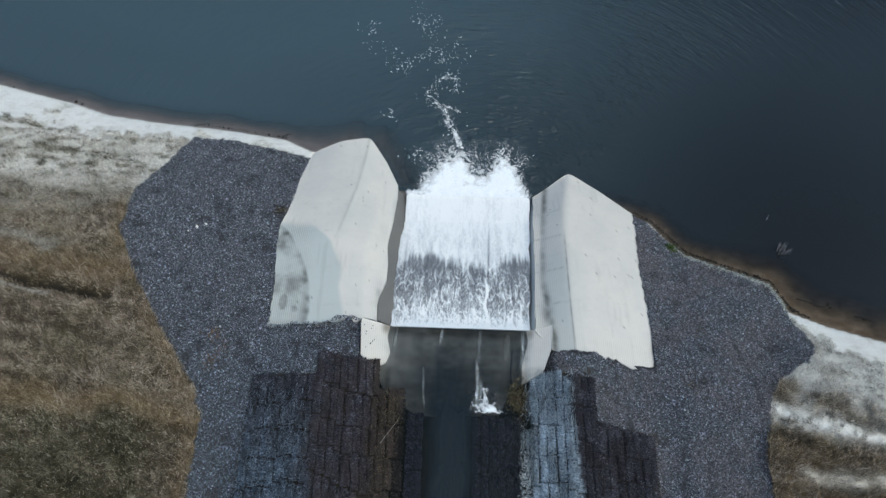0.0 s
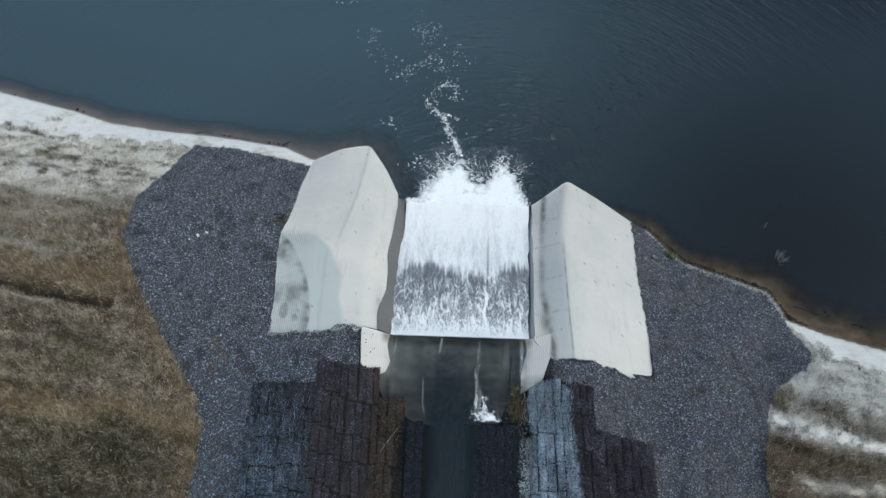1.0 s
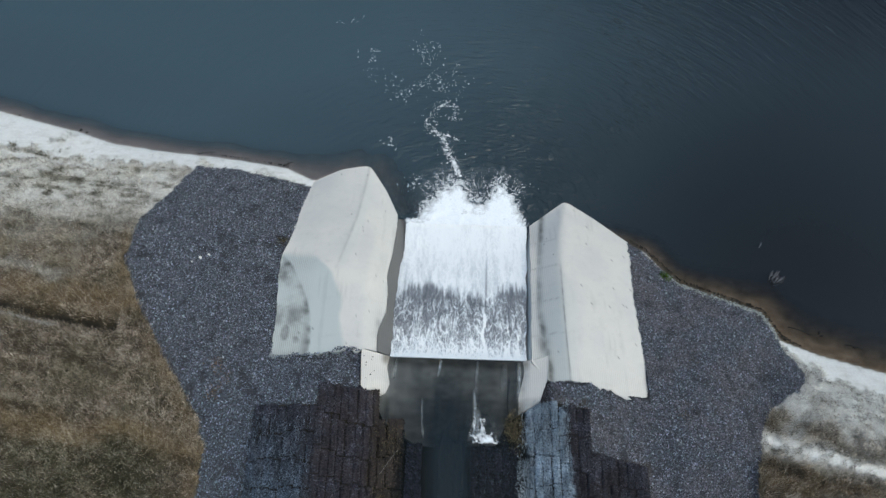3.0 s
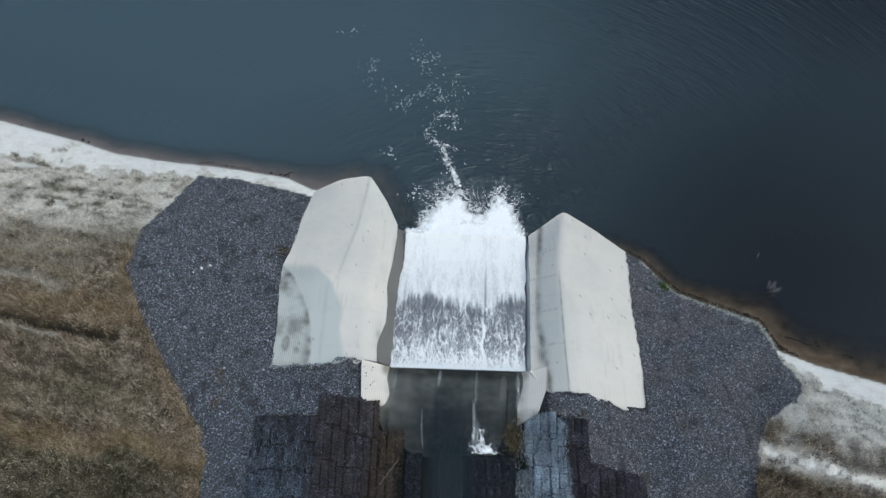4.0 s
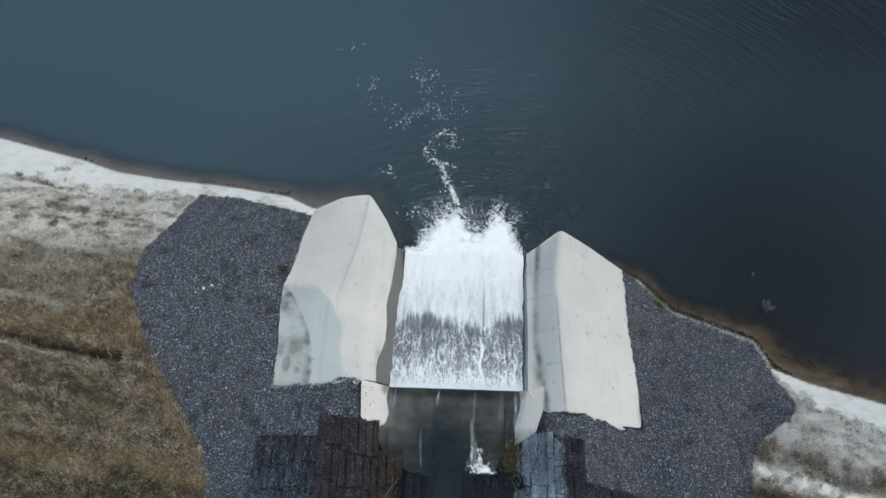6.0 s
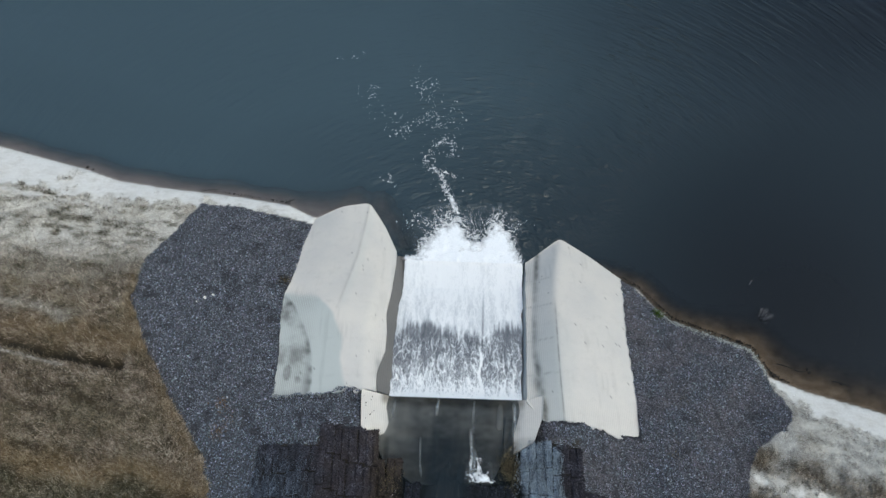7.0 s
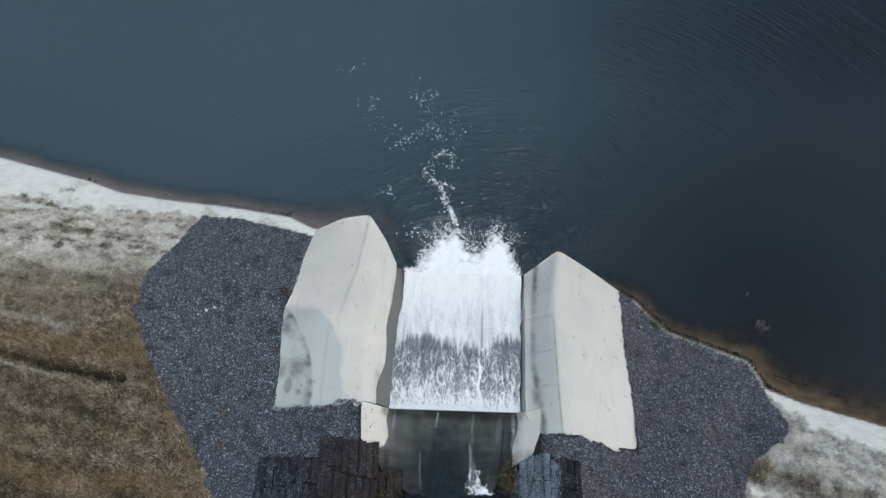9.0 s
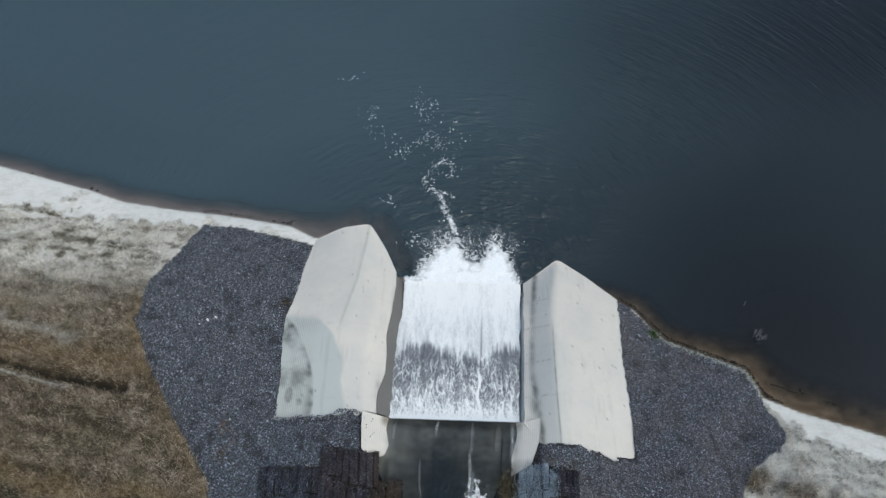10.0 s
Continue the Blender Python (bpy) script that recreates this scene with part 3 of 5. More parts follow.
def stones(x, y, z, size, squash=0.6, seed=1, base=(ICO_V, ICO_F)):
    """Angular stones of the given sizes, all in one heap of vertices and triangles."""
    r = np.random.default_rng(seed)
    n = len(x)
    scale = size[:, None] * np.stack([r.uniform(0.7, 1.3, n), r.uniform(0.55, 1.0, n), r.uniform(0.8, 1.1, n) * squash], 1) * 0.5
    bv, bf = base
    v = bv[None] * scale[:, None] * r.uniform(0.72, 1.2, (n, len(bv), 1))
    a, b = r.uniform(0, 2 * np.pi, n), r.normal(0, 0.35, n)
    ca, sa, cb, sb = np.cos(a)[:, None], np.sin(a)[:, None], np.cos(b)[:, None], np.sin(b)[:, None]
    yy, zz = v[..., 1] * cb - v[..., 2] * sb, v[..., 1] * sb + v[..., 2] * cb
    v = np.stack([v[..., 0] * ca - yy * sa + x[:, None], v[..., 0] * sa + yy * ca + y[:, None], zz + z[:, None]], -1)
    f = bf[None] + (np.arange(n) * len(bv))[:, None, None]
    return v.reshape(-1, 3), f.reshape(-1, 3)


def blades(x, y, z, length, width, lean, seed, attrs=None):
    """Single tapering leaves that stand on the ground and lean over."""
    r = np.random.default_rng(seed)
    n = len(x)
    a, b = r.uniform(0, 2 * np.pi, n), r.uniform(0, 2 * np.pi, n)
    tip = np.stack([np.cos(a) * lean * length, np.sin(a) * lean * length, length * np.sqrt(np.clip(1 - lean ** 2, 0.05, 1))], 1)
    side = np.stack([np.cos(b) * width / 2, np.sin(b) * width / 2, 0 * b], 1)
    base = np.stack([x, y, z], 1)
    mid = base + tip * np.array([0.45, 0.45, 0.6])
    v = np.stack([base, mid + side, base + tip, mid - side], 1).reshape(-1, 3)
    f = (np.arange(n) * 4)[:, None] + np.arange(4)
    return v, f, {k: np.repeat(w, 4) for k, w in (attrs or {}).items()}


# ---- ground and lake ----
gx, gy = spaced(-26, 22, 0.14, 650), spaced(-3.5, 27.5, 0.14, 650)
GX, GY = np.meshgrid(gx, gy, indexing="ij")
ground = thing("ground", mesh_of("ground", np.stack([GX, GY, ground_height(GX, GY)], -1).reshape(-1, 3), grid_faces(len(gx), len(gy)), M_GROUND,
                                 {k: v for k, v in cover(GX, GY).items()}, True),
               "bank of dry brown turf and pale sand falling to a lake", "ground", "structure")

lx, ly = spaced(-27, 23, 0.3, 640), spaced(11, 36, 0.3, 640)
LX, LY = np.meshgrid(lx, ly, indexing="ij")
LD = -shore_distance(LX, LY)
faces = grid_faces(len(lx), len(ly))
faces = faces[(LD.ravel()[faces] > -1.2).any(1)]
LD = np.where((LX > -3.3) & (LX < 5.6) & (LY > 19.5), np.maximum(LD, 2.0), LD)
shoal = np.interp(LX, (-30, -8, -6.3, -4.6, -3.4, 8, 13, 16, 22), (1.0, 1.1, 2.2, 2.9, 0.6, 0.8, 1.1, 1.8, 2.1))
murk = np.clip(0.12 + 0.87 * smooth(-0.3, 1.25, LD / shoal + 0.4 * fbm(LX, LY, 1.5)), 0, 1)
murk = murk - 0.5 * np.exp(-(((LX + 2.5) + 0.57 * (LY - 22.5)) / 0.75) ** 2) * smooth(25.2, 23.6, LY) * smooth(20.3, 21.2, LY) * np.clip(0.8 + 1.2 * fbm(LX, LY, 0.7, 3), 0, 1)
murk = np.clip(murk, 0, 1)
away, side = np.hypot(LX - 1.2, LY - 17.0), np.arctan2(LX - 1.2, LY - 17.0)
ripple = np.clip(0.33 + 0.95 * np.exp(-(((LX - 3.5) / 6) ** 2 + ((LY - 26.5) / 6) ** 2)) + 0.55 * np.exp(-(((LX - 9) / 8) ** 2 + ((LY - 32) / 9) ** 2)), 0, 1)
ripple = ripple * (1 - 0.9 * smooth(5, 9, LX - 0.5 * (LY - 21)) * smooth(30, 24, LY - 0.4 * (LX - 12)))
# painted sky reflection: strong in the west, fading east and to the south-east
sky_sheen = np.clip(np.interp(LX - 0.8 * (LY - 23).clip(-6, 20) + 3 * fbm(LX, LY, 9), (-32, -16, -6, 1, 6, 15, 40), (0.92, 0.97, 0.74, 0.55, 0.41, 0.24, 0.16)) * (1 - 0.95 * np.exp(-((LX - 18) / 8.5) ** 2 - ((LY - 18) / 8) ** 2)) * smooth(-4, 2, LD) + 0.2 * smooth(3, 12, LD) * smooth(13, 2, LX) - 0.22 * smooth(30, 40, LY) * smooth(-18, -4, LX), 0, 1)
lake = thing("water", mesh_of("water", np.stack([LX, LY, 0 * LX], -1).reshape(-1, 3), faces, M_LAKE, {"murk": murk, "sky_sheen": sky_sheen, "ripple": ripple, "chop": 0.32 * np.exp(-(((LX - 4.0) / 6.5) ** 2 + ((LY - 25.5) / 6.0) ** 2)) * np.clip(0.7 + 1.5 * fbm(LX, LY, 3.0, 3), 0.15, 1.3), "range": away, "bearing": side * 3.6}, True),
             "dark slate-blue lake water with fine ripples", "lake", "structure")


# ---- concrete aprons ----
def along(rail, count):
    """A rail resampled to even steps of its length."""
    p = np.array(rail, float)
    s = np.concatenate([[0], np.cumsum(np.linalg.norm(np.diff(p, axis=0), axis=1))])
    t = np.linspace(0, s[-1], count)
    return np.stack([np.interp(t, s, p[:, i]) for i in range(3)], 1)


def loft(rails, rows, steps, passes=0):
    """A sheet through rails that run side by side: points [across, along, xyz]."""
    r = np.stack([along(q, rows) for q in rails])
    for _ in range(14):
        r[:, 1:-1] = 0.25 * r[:, :-2] + 0.5 * r[:, 1:-1] + 0.25 * r[:, 2:]
    at = np.linspace(0, len(rails) - 1, (len(rails) - 1) * steps + 1)
    i = np.clip(at.astype(int), 0, len(rails) - 2)
    t = (at - i)[:, None, None]
    p = r[i] * (1 - t) + r[i + 1] * t
    for _ in range(passes):
        p[1:-1] = 0.25 * p[:-2] + 0.5 * p[1:-1] + 0.25 * p[2:]
    return p


def slab_mesh(name, sheet, mat, thick, attrs):
    """A sheet with a rim turned down all round to its thickness."""
    n, m = sheet.shape[:2]
    p = sheet.copy()
    p[..., 2] += 0.05 * fbm(p[..., 0], p[..., 1], 1.6) + 0.012 * fbm(p[..., 0], p[..., 1], 0.25)
    idx = np.arange(n * m).reshape(n, m)
    rim = np.concatenate([idx[:, 0], idx[-1, 1:], idx[-2::-1, -1], idx[0, -2:0:-1]])
    v = p.reshape(-1, 3)
    low = v[rim] - (0, 0, thick)
    k = np.arange(len(rim))
    side = np.stack([rim, np.roll(rim, -1), n * m + np.roll(k, -1), n * m + k], 1)
    at = {q: np.concatenate([np.ravel(w), np.ravel(w)[rim]]) for q, w in attrs.items()}
    return mesh_of(name, np.concatenate([v, low]), np.concatenate([grid_faces(n, m), side]), mat, at, True)


WEST_RAILS = [
    [(-6.82, 22.6, .06), (-7.1, 20.4, .95), (-7.17, 18.1, 1.85), (-7.42, 17.25, 2.07), (-7.36, 15.85, 2.34), (-7.2, 14.16, 2.42), (-7.22, 12.05, 2.42)],
    [(-5.5, 23.45, .0), (-5.75, 20.6, .98), (-5.8, 18.1, 1.9), (-5.9, 16.3, 2.36), (-5.8, 14.2, 2.46), (-5.6, 12.27, 2.5)],
    [(-3.95, 23.8, .0), (-4.1, 21.9, .46), (-4.26, 19.66, 1.34), (-4.47, 17.3, 2.14), (-4.4, 15.1, 2.47), (-4.21, 12.5, 2.53)],
    [(-2.95, 22.2, -.04), (-3.08, 20.4, .52), (-3.2, 18.7, 1.3), (-3.3, 17.0, 2.0), (-3.4, 15.1, 2.38), (-3.38, 12.45, 2.6)],
    [(-2.34, 20.9, -.05), (-2.3, 19.9, .3), (-2.4, 17.9, 1.05), (-2.55, 16.73, 1.4), (-2.43, 15.48, 1.66), (-2.42, 14.62, 1.9), (-2.75, 13.44, 2.25), (-2.67, 12.57, 2.4)]]
WEST_FOOT = [(-1.6, 20.4, -.5), (-1.7, 18.7, .1), (-1.85, 17, .65), (-1.9, 14.6, 1.4), (-1.9, 12.45, 1.9)]
EAST_RAILS = [
    [(4.38, 20.45, -.05), (4.28, 18.5, .66), (4.2, 16.6, 1.28), (4.12, 15, 1.72), (4.05, 13.4, 2.1), (4.0, 12.2, 2.45)],
    [(4.85, 20.8, .0), (4.62, 18.4, .75), (4.46, 16.5, 1.35), (4.36, 14.9, 1.8), (4.4, 13.3, 2.2), (4.78, 11.35, 2.6)],
    [(6.2, 21.9, .1), (5.78, 19.6, 1.0), (5.62, 18, 1.52), (5.54, 15.5, 2.3), (5.54, 12.9, 2.72), (5.6, 11.25, 2.85)],
    [(7.72, 20.92, -.02), (7.4, 18.4, 1.05), (7.3, 16.2, 1.75), (7.3, 13.6, 2.3), (7.36, 11.02, 2.48)],
    [(9.27, 19.69, -.05), (9.14, 18.4, .58), (9.02, 16.92, 1.08), (8.96, 15.2, 1.5), (8.99, 13.4, 1.87), (9.0, 12.3, 2.02), (9.06, 10.62, 2.1)]]
EAST_FOOT = [(4.2, 20.4, -.5), (4.1, 18.5, .05), (4.02, 16.6, .7), (3.96, 15, 1.2), (3.9, 13.4, 1.6), (3.8, 12.3, 1.9)]


def apron_marks(p, west):
    x, y = p[..., 0], p[..., 1]
    n, n2 = fbm(x, y, 1.1, 4), fbm(x, y, 0.3, 3)
    if west:
        east_rim = np.interp(y, (12.4, 15.1, 16.4, 17.3), (-4.15, -4.5, -5.1, -6.0)) + 0.35 * n
        cool_dark = smooth(0.12, -0.12, x - east_rim) * smooth(17.5, 17.1, y + 0.4 * n)
        rib = np.maximum((0.35 + 1.5 * np.clip(n + 0.25, 0, 0.5)) * smooth(-5.5, -6.3, x) * smooth(17.8, 16.8, y), 0.4 * smooth(-3.2, -2.6, x) * smooth(16, 14, y))
        line = np.interp(y, (12.2, 13.1, 14.15, 15, 15.9, 16.6, 17.3), (-5.6, -5.6, -5.75, -6.0, -6.4, -6.85, -7.45)) + 0.25 * n
        west_of = smooth(0.06, -0.06, x - line) * smooth(17.5, 17.2, y)
        stain_shade = west_of * (0.2 + 0.3 * np.exp(-((x - line) / 0.25) ** 2) + 1.3 * np.clip(n + 0.5 * n2, -0.15, 0.35))
        stain_shade = stain_shade * (1 - 0.75 * smooth(13.9, 13.4, y) * smooth(-5.8, -6.1, x)) + 0.2 * west_of * smooth(12.6, 12.2, y)
        stain_shade = np.maximum(stain_shade, 0.5 * np.exp(-((x + 2.7) / 0.16) ** 2) * smooth(15.0, 13.6, y) * np.clip(0.5 + 2.5 * n, 0, 1))
        ring = np.hypot((x + 6.72) / 0.21, (y - 13.25) / 0.42)
        spot = smooth(1.05, 0.75, ring) * 0.6 + 0.55 * smooth(1, 0.7, np.hypot((x + 6.22) / 0.17, (y - 12.9) / 0.2))
        stain_shade = np.maximum(stain_shade, 1.1 * spot)
        # the fold's shading put into the colour: dark line west, cooler strip east
        fold = np.interp(y, (16.1, 17.1, 19.8, 23.5), (-4.89, -4.64, -4.16, -3.91)) + 0.06 * n
        stain_shade = np.maximum(stain_shade, 0.2 * np.exp(-((x - fold + 0.06) / 0.06) ** 2) * smooth(16, 17, y))
        cool_dark = np.maximum(cool_dark, 0.3 * smooth(0.5, 0, x - fold) * smooth(-0.02, 0.05, x - fold) * smooth(16.2, 17.2, y))
        stain_shade = np.maximum(stain_shade, 0.45 * np.exp(-((y - 14.5 - 0.03 * (x + 6.5)) / 0.045) ** 2) * smooth(-5.75, -5.9, x))
    else:
        # painted shade: the inner west-facing side is cooler and darker
        cool_dark = smooth(5.6, 5.5, x) * smooth(4.4, 4.6, x) * (0.08 + 0.3 * smooth(17, 14, y)) + 0.2 * smooth(6.3, 5.6, x + n) * smooth(17.5, 15.5, y)
        rib = np.maximum(smooth(5.4, 4.4, x) * 0.5, 0.28 * smooth(13, 11.5, y))
        # crease darkened in the colour: its shade together with grime smudges
        crease = np.interp(y, (12, 14.9, 16.5, 18.4, 20.8), (4.7, 4.4, 4.5, 4.66, 4.9))
        stain_shade = 0.85 * np.exp(-((x - crease - 0.06) / 0.14) ** 2) * np.clip(0.8 + 2.0 * n, 0.25, 1) * (0.55 + 0.45 * np.maximum(smooth(16, 14.2, y), smooth(18.4, 19.6, y)))
        stain_shade = np.maximum(stain_shade, 0.7 * np.exp(-(((x - 4.55) / 0.22) ** 2 + ((y - 13.2) / 0.5) ** 2)))
        stain_shade = np.maximum(stain_shade, 0.6 * np.exp(-((x - np.interp(y, (11.6, 13, 15.5, 18), (5.55, 5.5, 5.5, 5.56))) / 0.035) ** 2) * smooth(18, 17, y))
    stain_shade = np.clip(stain_shade, 0, 1) * np.clip(0.85 + 1.2 * n2, 0.3, 1)
    joint = sum(np.exp(-((y - q - 0.05 * (x - 4)) / 0.03) ** 2) for q in (13.6, 15.4, 17.4, 19.1)) * (0.3 if not west else 0.06) * (smooth(5.6, 5.4, x) if not west else 1)
    run = 0.22 * smooth(0.12, 0.34, fbm(x * 2.2, y * 0.25, 0.5, 3)) * np.clip(0.5 + n, 0, 1)
    stain_shade = np.maximum(np.maximum(stain_shade, joint), run)
    speck = 0.6 * (fbm(x * 1.3, y * 3, 0.22, 2) > 0.40)
    return {"cool_dark": np.clip(cool_dark, 0, 1), "rib": np.clip(rib, 0, 1), "stain_shade": np.clip(np.maximum(stain_shade, speck), 0, 1)}


def apron(rails, foot, west):
    base = thing("concrete_apron", None, "pale ribbed concrete apron sloping into the lake, stained grey" if west
                 else "pale ribbed concrete apron folded along a ridge, sloping into the lake", "apron")
    top = loft(rails, 110, 22, 22 if west else 12)
    top[..., 2] += 0.05
    if west:
        crest = np.interp(top[..., 1], (16.1, 17.1, 19.8, 23.5), (-4.89, -4.64, -4.16, -3.91))
        top[..., 2] += 0.04 * np.exp(-((top[..., 0] - crest) / 0.13) ** 2) * smooth(16.5, 19, top[..., 1])
    far = 0.045 * fbm(top[..., 1], top[..., 0] * 0.1 + 5, 0.5, 3) + 0.05 * fbm(top[..., 1], top[..., 0] * 0.1, 0.16, 2)
    edge = np.linspace(0, 1, len(top))[:, None]
    top[..., 0] += 2.2 * far * np.exp(-((edge if west else 1 - edge) / 0.03) ** 2) + 0.8 * far * np.exp(-((1 - edge if west else edge) / 0.02) ** 2)
    last = np.linspace(0, 1, top.shape[1])[None] + 0 * edge
    top[..., 1] += 0.5 * fbm(top[..., 0], 0 * top[..., 0] + 3, 0.3, 3) * np.exp(-((1 - last) / 0.02) ** 2)
    part("slab", slab_mesh("slab", top, M_CONCRETE, 0.3, apron_marks(top, west)), base)
    inner = rails[-1] if west else rails[0]
    face = loft([inner, foot], 110, 8)
    flat = {k: 0 * face[..., 0] for k in ("cool_dark", "stain_shade")}
    flat["rib"] = flat["cool_dark"] + 0.25
    # western side far darker: wet concrete with its shade in the colour
    part("side_face", slab_mesh("side_face", face, M_WET if west else M_CONCRETE, 0.25, flat), base, "dark wet concrete side with painted shade" if west else "")
    return base


apron(WEST_RAILS, WEST_FOOT, True)
apron(EAST_RAILS, EAST_FOOT, False)

# ---- slab above the crest, chute floor ----
SILL_X = (-3.36, -2.4, -2.0, -1.2, 0.9, 3.0, 3.6, 3.95, 4.75)
SILL_Z = (2.74, 2.36, 2.14, 2.05, 2.02, 2.05, 2.18, 2.4, 2.72)
sxs = np.linspace(-3.3, 4.7, 90)
upper = np.interp(sxs, (-3.3, -2.55, -2.25, -1.87, -1.05, -0.32, 2.39, 2.8, 3.56, 4.4, 4.7), (10.9, 10.1, 9.5, 9.3, 8.75, 8.67, 8.76, 9.7, 10.0, 10.45, 11.5))
lower = np.interp(sxs, (-3.3, -2.3, 3.9, 4.7), (12.55, 12.44, 12.38, 12.5))
tt = np.linspace(0, 1, 40)
sheet = np.stack([sxs[:, None] + 0 * tt, upper[:, None] * tt + lower[:, None] * (1 - tt), np.interp(sxs, SILL_X, SILL_Z)[:, None] + 0 * tt], -1)
sheet[..., 0] += np.where(sheet[..., 0] > 3, -0.14, 0.1) * smooth(12.4, 10.5, sheet[..., 1])
sheet[..., 2] += 0.1 * smooth(12.2, 10.6, sheet[..., 1]) * (np.abs(sheet[..., 0] - 0.7) > 2.6)
sheet[..., 2] -= 0.16 * smooth(11.3, 10.6, sheet[..., 1]) * (sheet[..., 0] < 0) * smooth(-3.0, -2.7, sheet[..., 0])
sheet[..., 2] -= 0.26 * smooth(10.75, 10.4, sheet[..., 1]) * smooth(-1.95, -2.25, sheet[..., 0])
dry = np.clip((sheet[..., 2] - 2.33) / 0.08, 0, 1)
sill = thing("crest_slab", slab_mesh("crest_slab", sheet, M_CONCRETE, 0.16, {"cool_dark": 0 * dry, "algae": (1 - dry) * np.clip(0.7 * smooth(11.8, 12.3, sheet[..., 1]) + 0.05 + 1.2 * fbm(sheet[..., 0] * 0.4, sheet[..., 1], 0.5, 3), 0, 0.8), "rib": 0.3 + 0.1 * (1 - dry), "stain_shade": np.maximum(0.6 * smooth(10.75, 10.6, sheet[..., 1]), 0.25 * (1 - dry)) * np.clip(0.5 + fbm(sheet[..., 0], sheet[..., 1], 0.8), 0, 1)}),
             "ribbed concrete slab with raised edges under shallow water", "slab")

fx, fy = np.linspace(-2.2, 4.25, 40), np.linspace(12.35, 21.5, 60)
FX, FY = np.meshgrid(fx, fy, indexing="ij")
bedsheet = np.stack([FX, FY, np.interp(FY, FLOOR_Y, FLOOR_Z) - 0.05], -1)
thing("chute", slab_mesh("chute", bedsheet, M_WET, 0.2, {"cool_dark": 0 * FX, "rib": 1 + 0 * FX, "stain_shade": 0 * FX}),
      "wet concrete chute bed under rushing white water", "chute")


# ---- moving water, as it stands ----
def rapids():
    u, y = np.meshgrid(np.linspace(0, 1, 150), np.linspace(12.4, 20.75, 210), indexing="ij")
    y = y - 0.45 * np.abs(2 * u - 1) ** 8 * smooth(18.5, 20.7, y)
    left = np.interp(y, (12.4, 14.5, 16.8, 18.2, 20.4, 20.8), (-2.14, -2.12, -2.05, -1.93, -1.86, -1.84))
    right = np.interp(y, (12.4, 16.6, 20.5), (3.88, 4.09, 4.26))
    left = left + 0.16 * fbm(y, 0 * y + 3, 0.6, 3)
    right = right - 0.07 + 0.2 * fbm(y, 0 * y + 9, 0.7, 3)
    x = left + (right - left) * u
    z = np.interp(y, (12.4, 12.5, 12.8, 13.4, 14.6, 17, 18.7, 20.2, 20.8), (2.17, 2.14, 1.98, 1.8, 1.6, 0.87, 0.32, 0.04, 0.03))
    z = z + 0.05 * fbm(x, y * 0.25, 0.35, 3) + 0.06 * fbm(x, y * 0.6, 0.15, 3) * smooth(12.5, 12.8, y) * smooth(15.6, 14, y)
    # smooth white sheet above a ragged front, dark broken water below it, foam again at the crest
    front = np.interp(x, (-2.2, -1.62, -1.55, -0.25, -0.1, 1.85, 2.0, 2.55, 2.65, 3.15, 3.3, 4.1), (15.8, 15.85, 16.35, 16.4, 15.9, 15.85, 15.6, 15.55, 16.2, 16.25, 16.45, 16.3))
    front = front + 0.5 * fbm(x, 0 * y + 2, 0.3, 3) + 0.4 * fbm(x, y * 0.3, 0.12, 2) + 0.8 * fbm(x, y * 0.08, 0.07, 2)
    low = np.interp(y, (12.4, 12.5, 12.75, 13.1, 13.7, 14.5, 15.2), (1.1, 0.98, 0.74, 0.56, 0.34, 0.17, 0.15)) + 0.35 * fbm(x, y * 0.3, 0.4, 3) * smooth(12.5, 13.0, y)
    soft = smooth(-0.35, 0.45, y - front)
    white = low * (1 - soft) + soft * (0.84 + 0.1 * smooth(16, 19.5, y) + 0.22 * fbm(x, y * 0.12, 0.35, 4))
    for x0, y0 in ((1.05, 18.55), (-0.32, 16.75), (1.48, 16.0), (3.35, 16.95), (0.2, 19.3), (2.8, 18.6)):
        white = white + 0.3 * np.exp(-((x - x0) / 0.09) ** 2 - ((y - y0) / 0.3) ** 2)
    white = white - 0.45 * np.exp(-((x - 2.1 - 0.03 * (y - 16)) / 0.05) ** 2) * smooth(14.6, 15.3, y) * smooth(19.5, 17, y)
    white = white + 0.95 * np.exp(-((x - 1.97 - 0.05 * np.sin(y * 4)) / 0.055) ** 2) * smooth(15.5, 14.5, y)
    for x0, y1, amp in ((-0.5, 14.6, 0.5), (-0.75, 14.0, 0.35), (3.1, 14.8, 0.4), (-1.6, 14.2, 0.35)):
        white = white + amp * np.exp(-((x - x0 - 0.05 * np.sin(y * 5 + x0)) / 0.04) ** 2) * smooth(y1, y1 - 0.8, y)
    white = white - 0.3 * np.exp(-((x + 1.72 - 0.03 * (y - 16)) / 0.05) ** 2) * smooth(14.6, 15.3, y) * smooth(18.5, 16.5, y)
    white = white - 0.22 * np.exp(-((x - 3.1 - 0.03 * (y - 16)) / 0.06) ** 2) * smooth(14.6, 15.3, y) * smooth(17.5, 16, y)
    return mesh_of("rapids", np.stack([x, y, z], -1).reshape(-1, 3), grid_faces(*x.shape), M_RAPIDS, {"white": np.clip(white, 0, 1.4), "rough": np.interp(y, (12.4, 13, 15.2, 16.2, 20), (1.1, 1.6, 1.6, 0.4, 0.3))}, True)


thing("rapids", rapids(), "white water racing down the chute into the lake", "white water", "stuff")


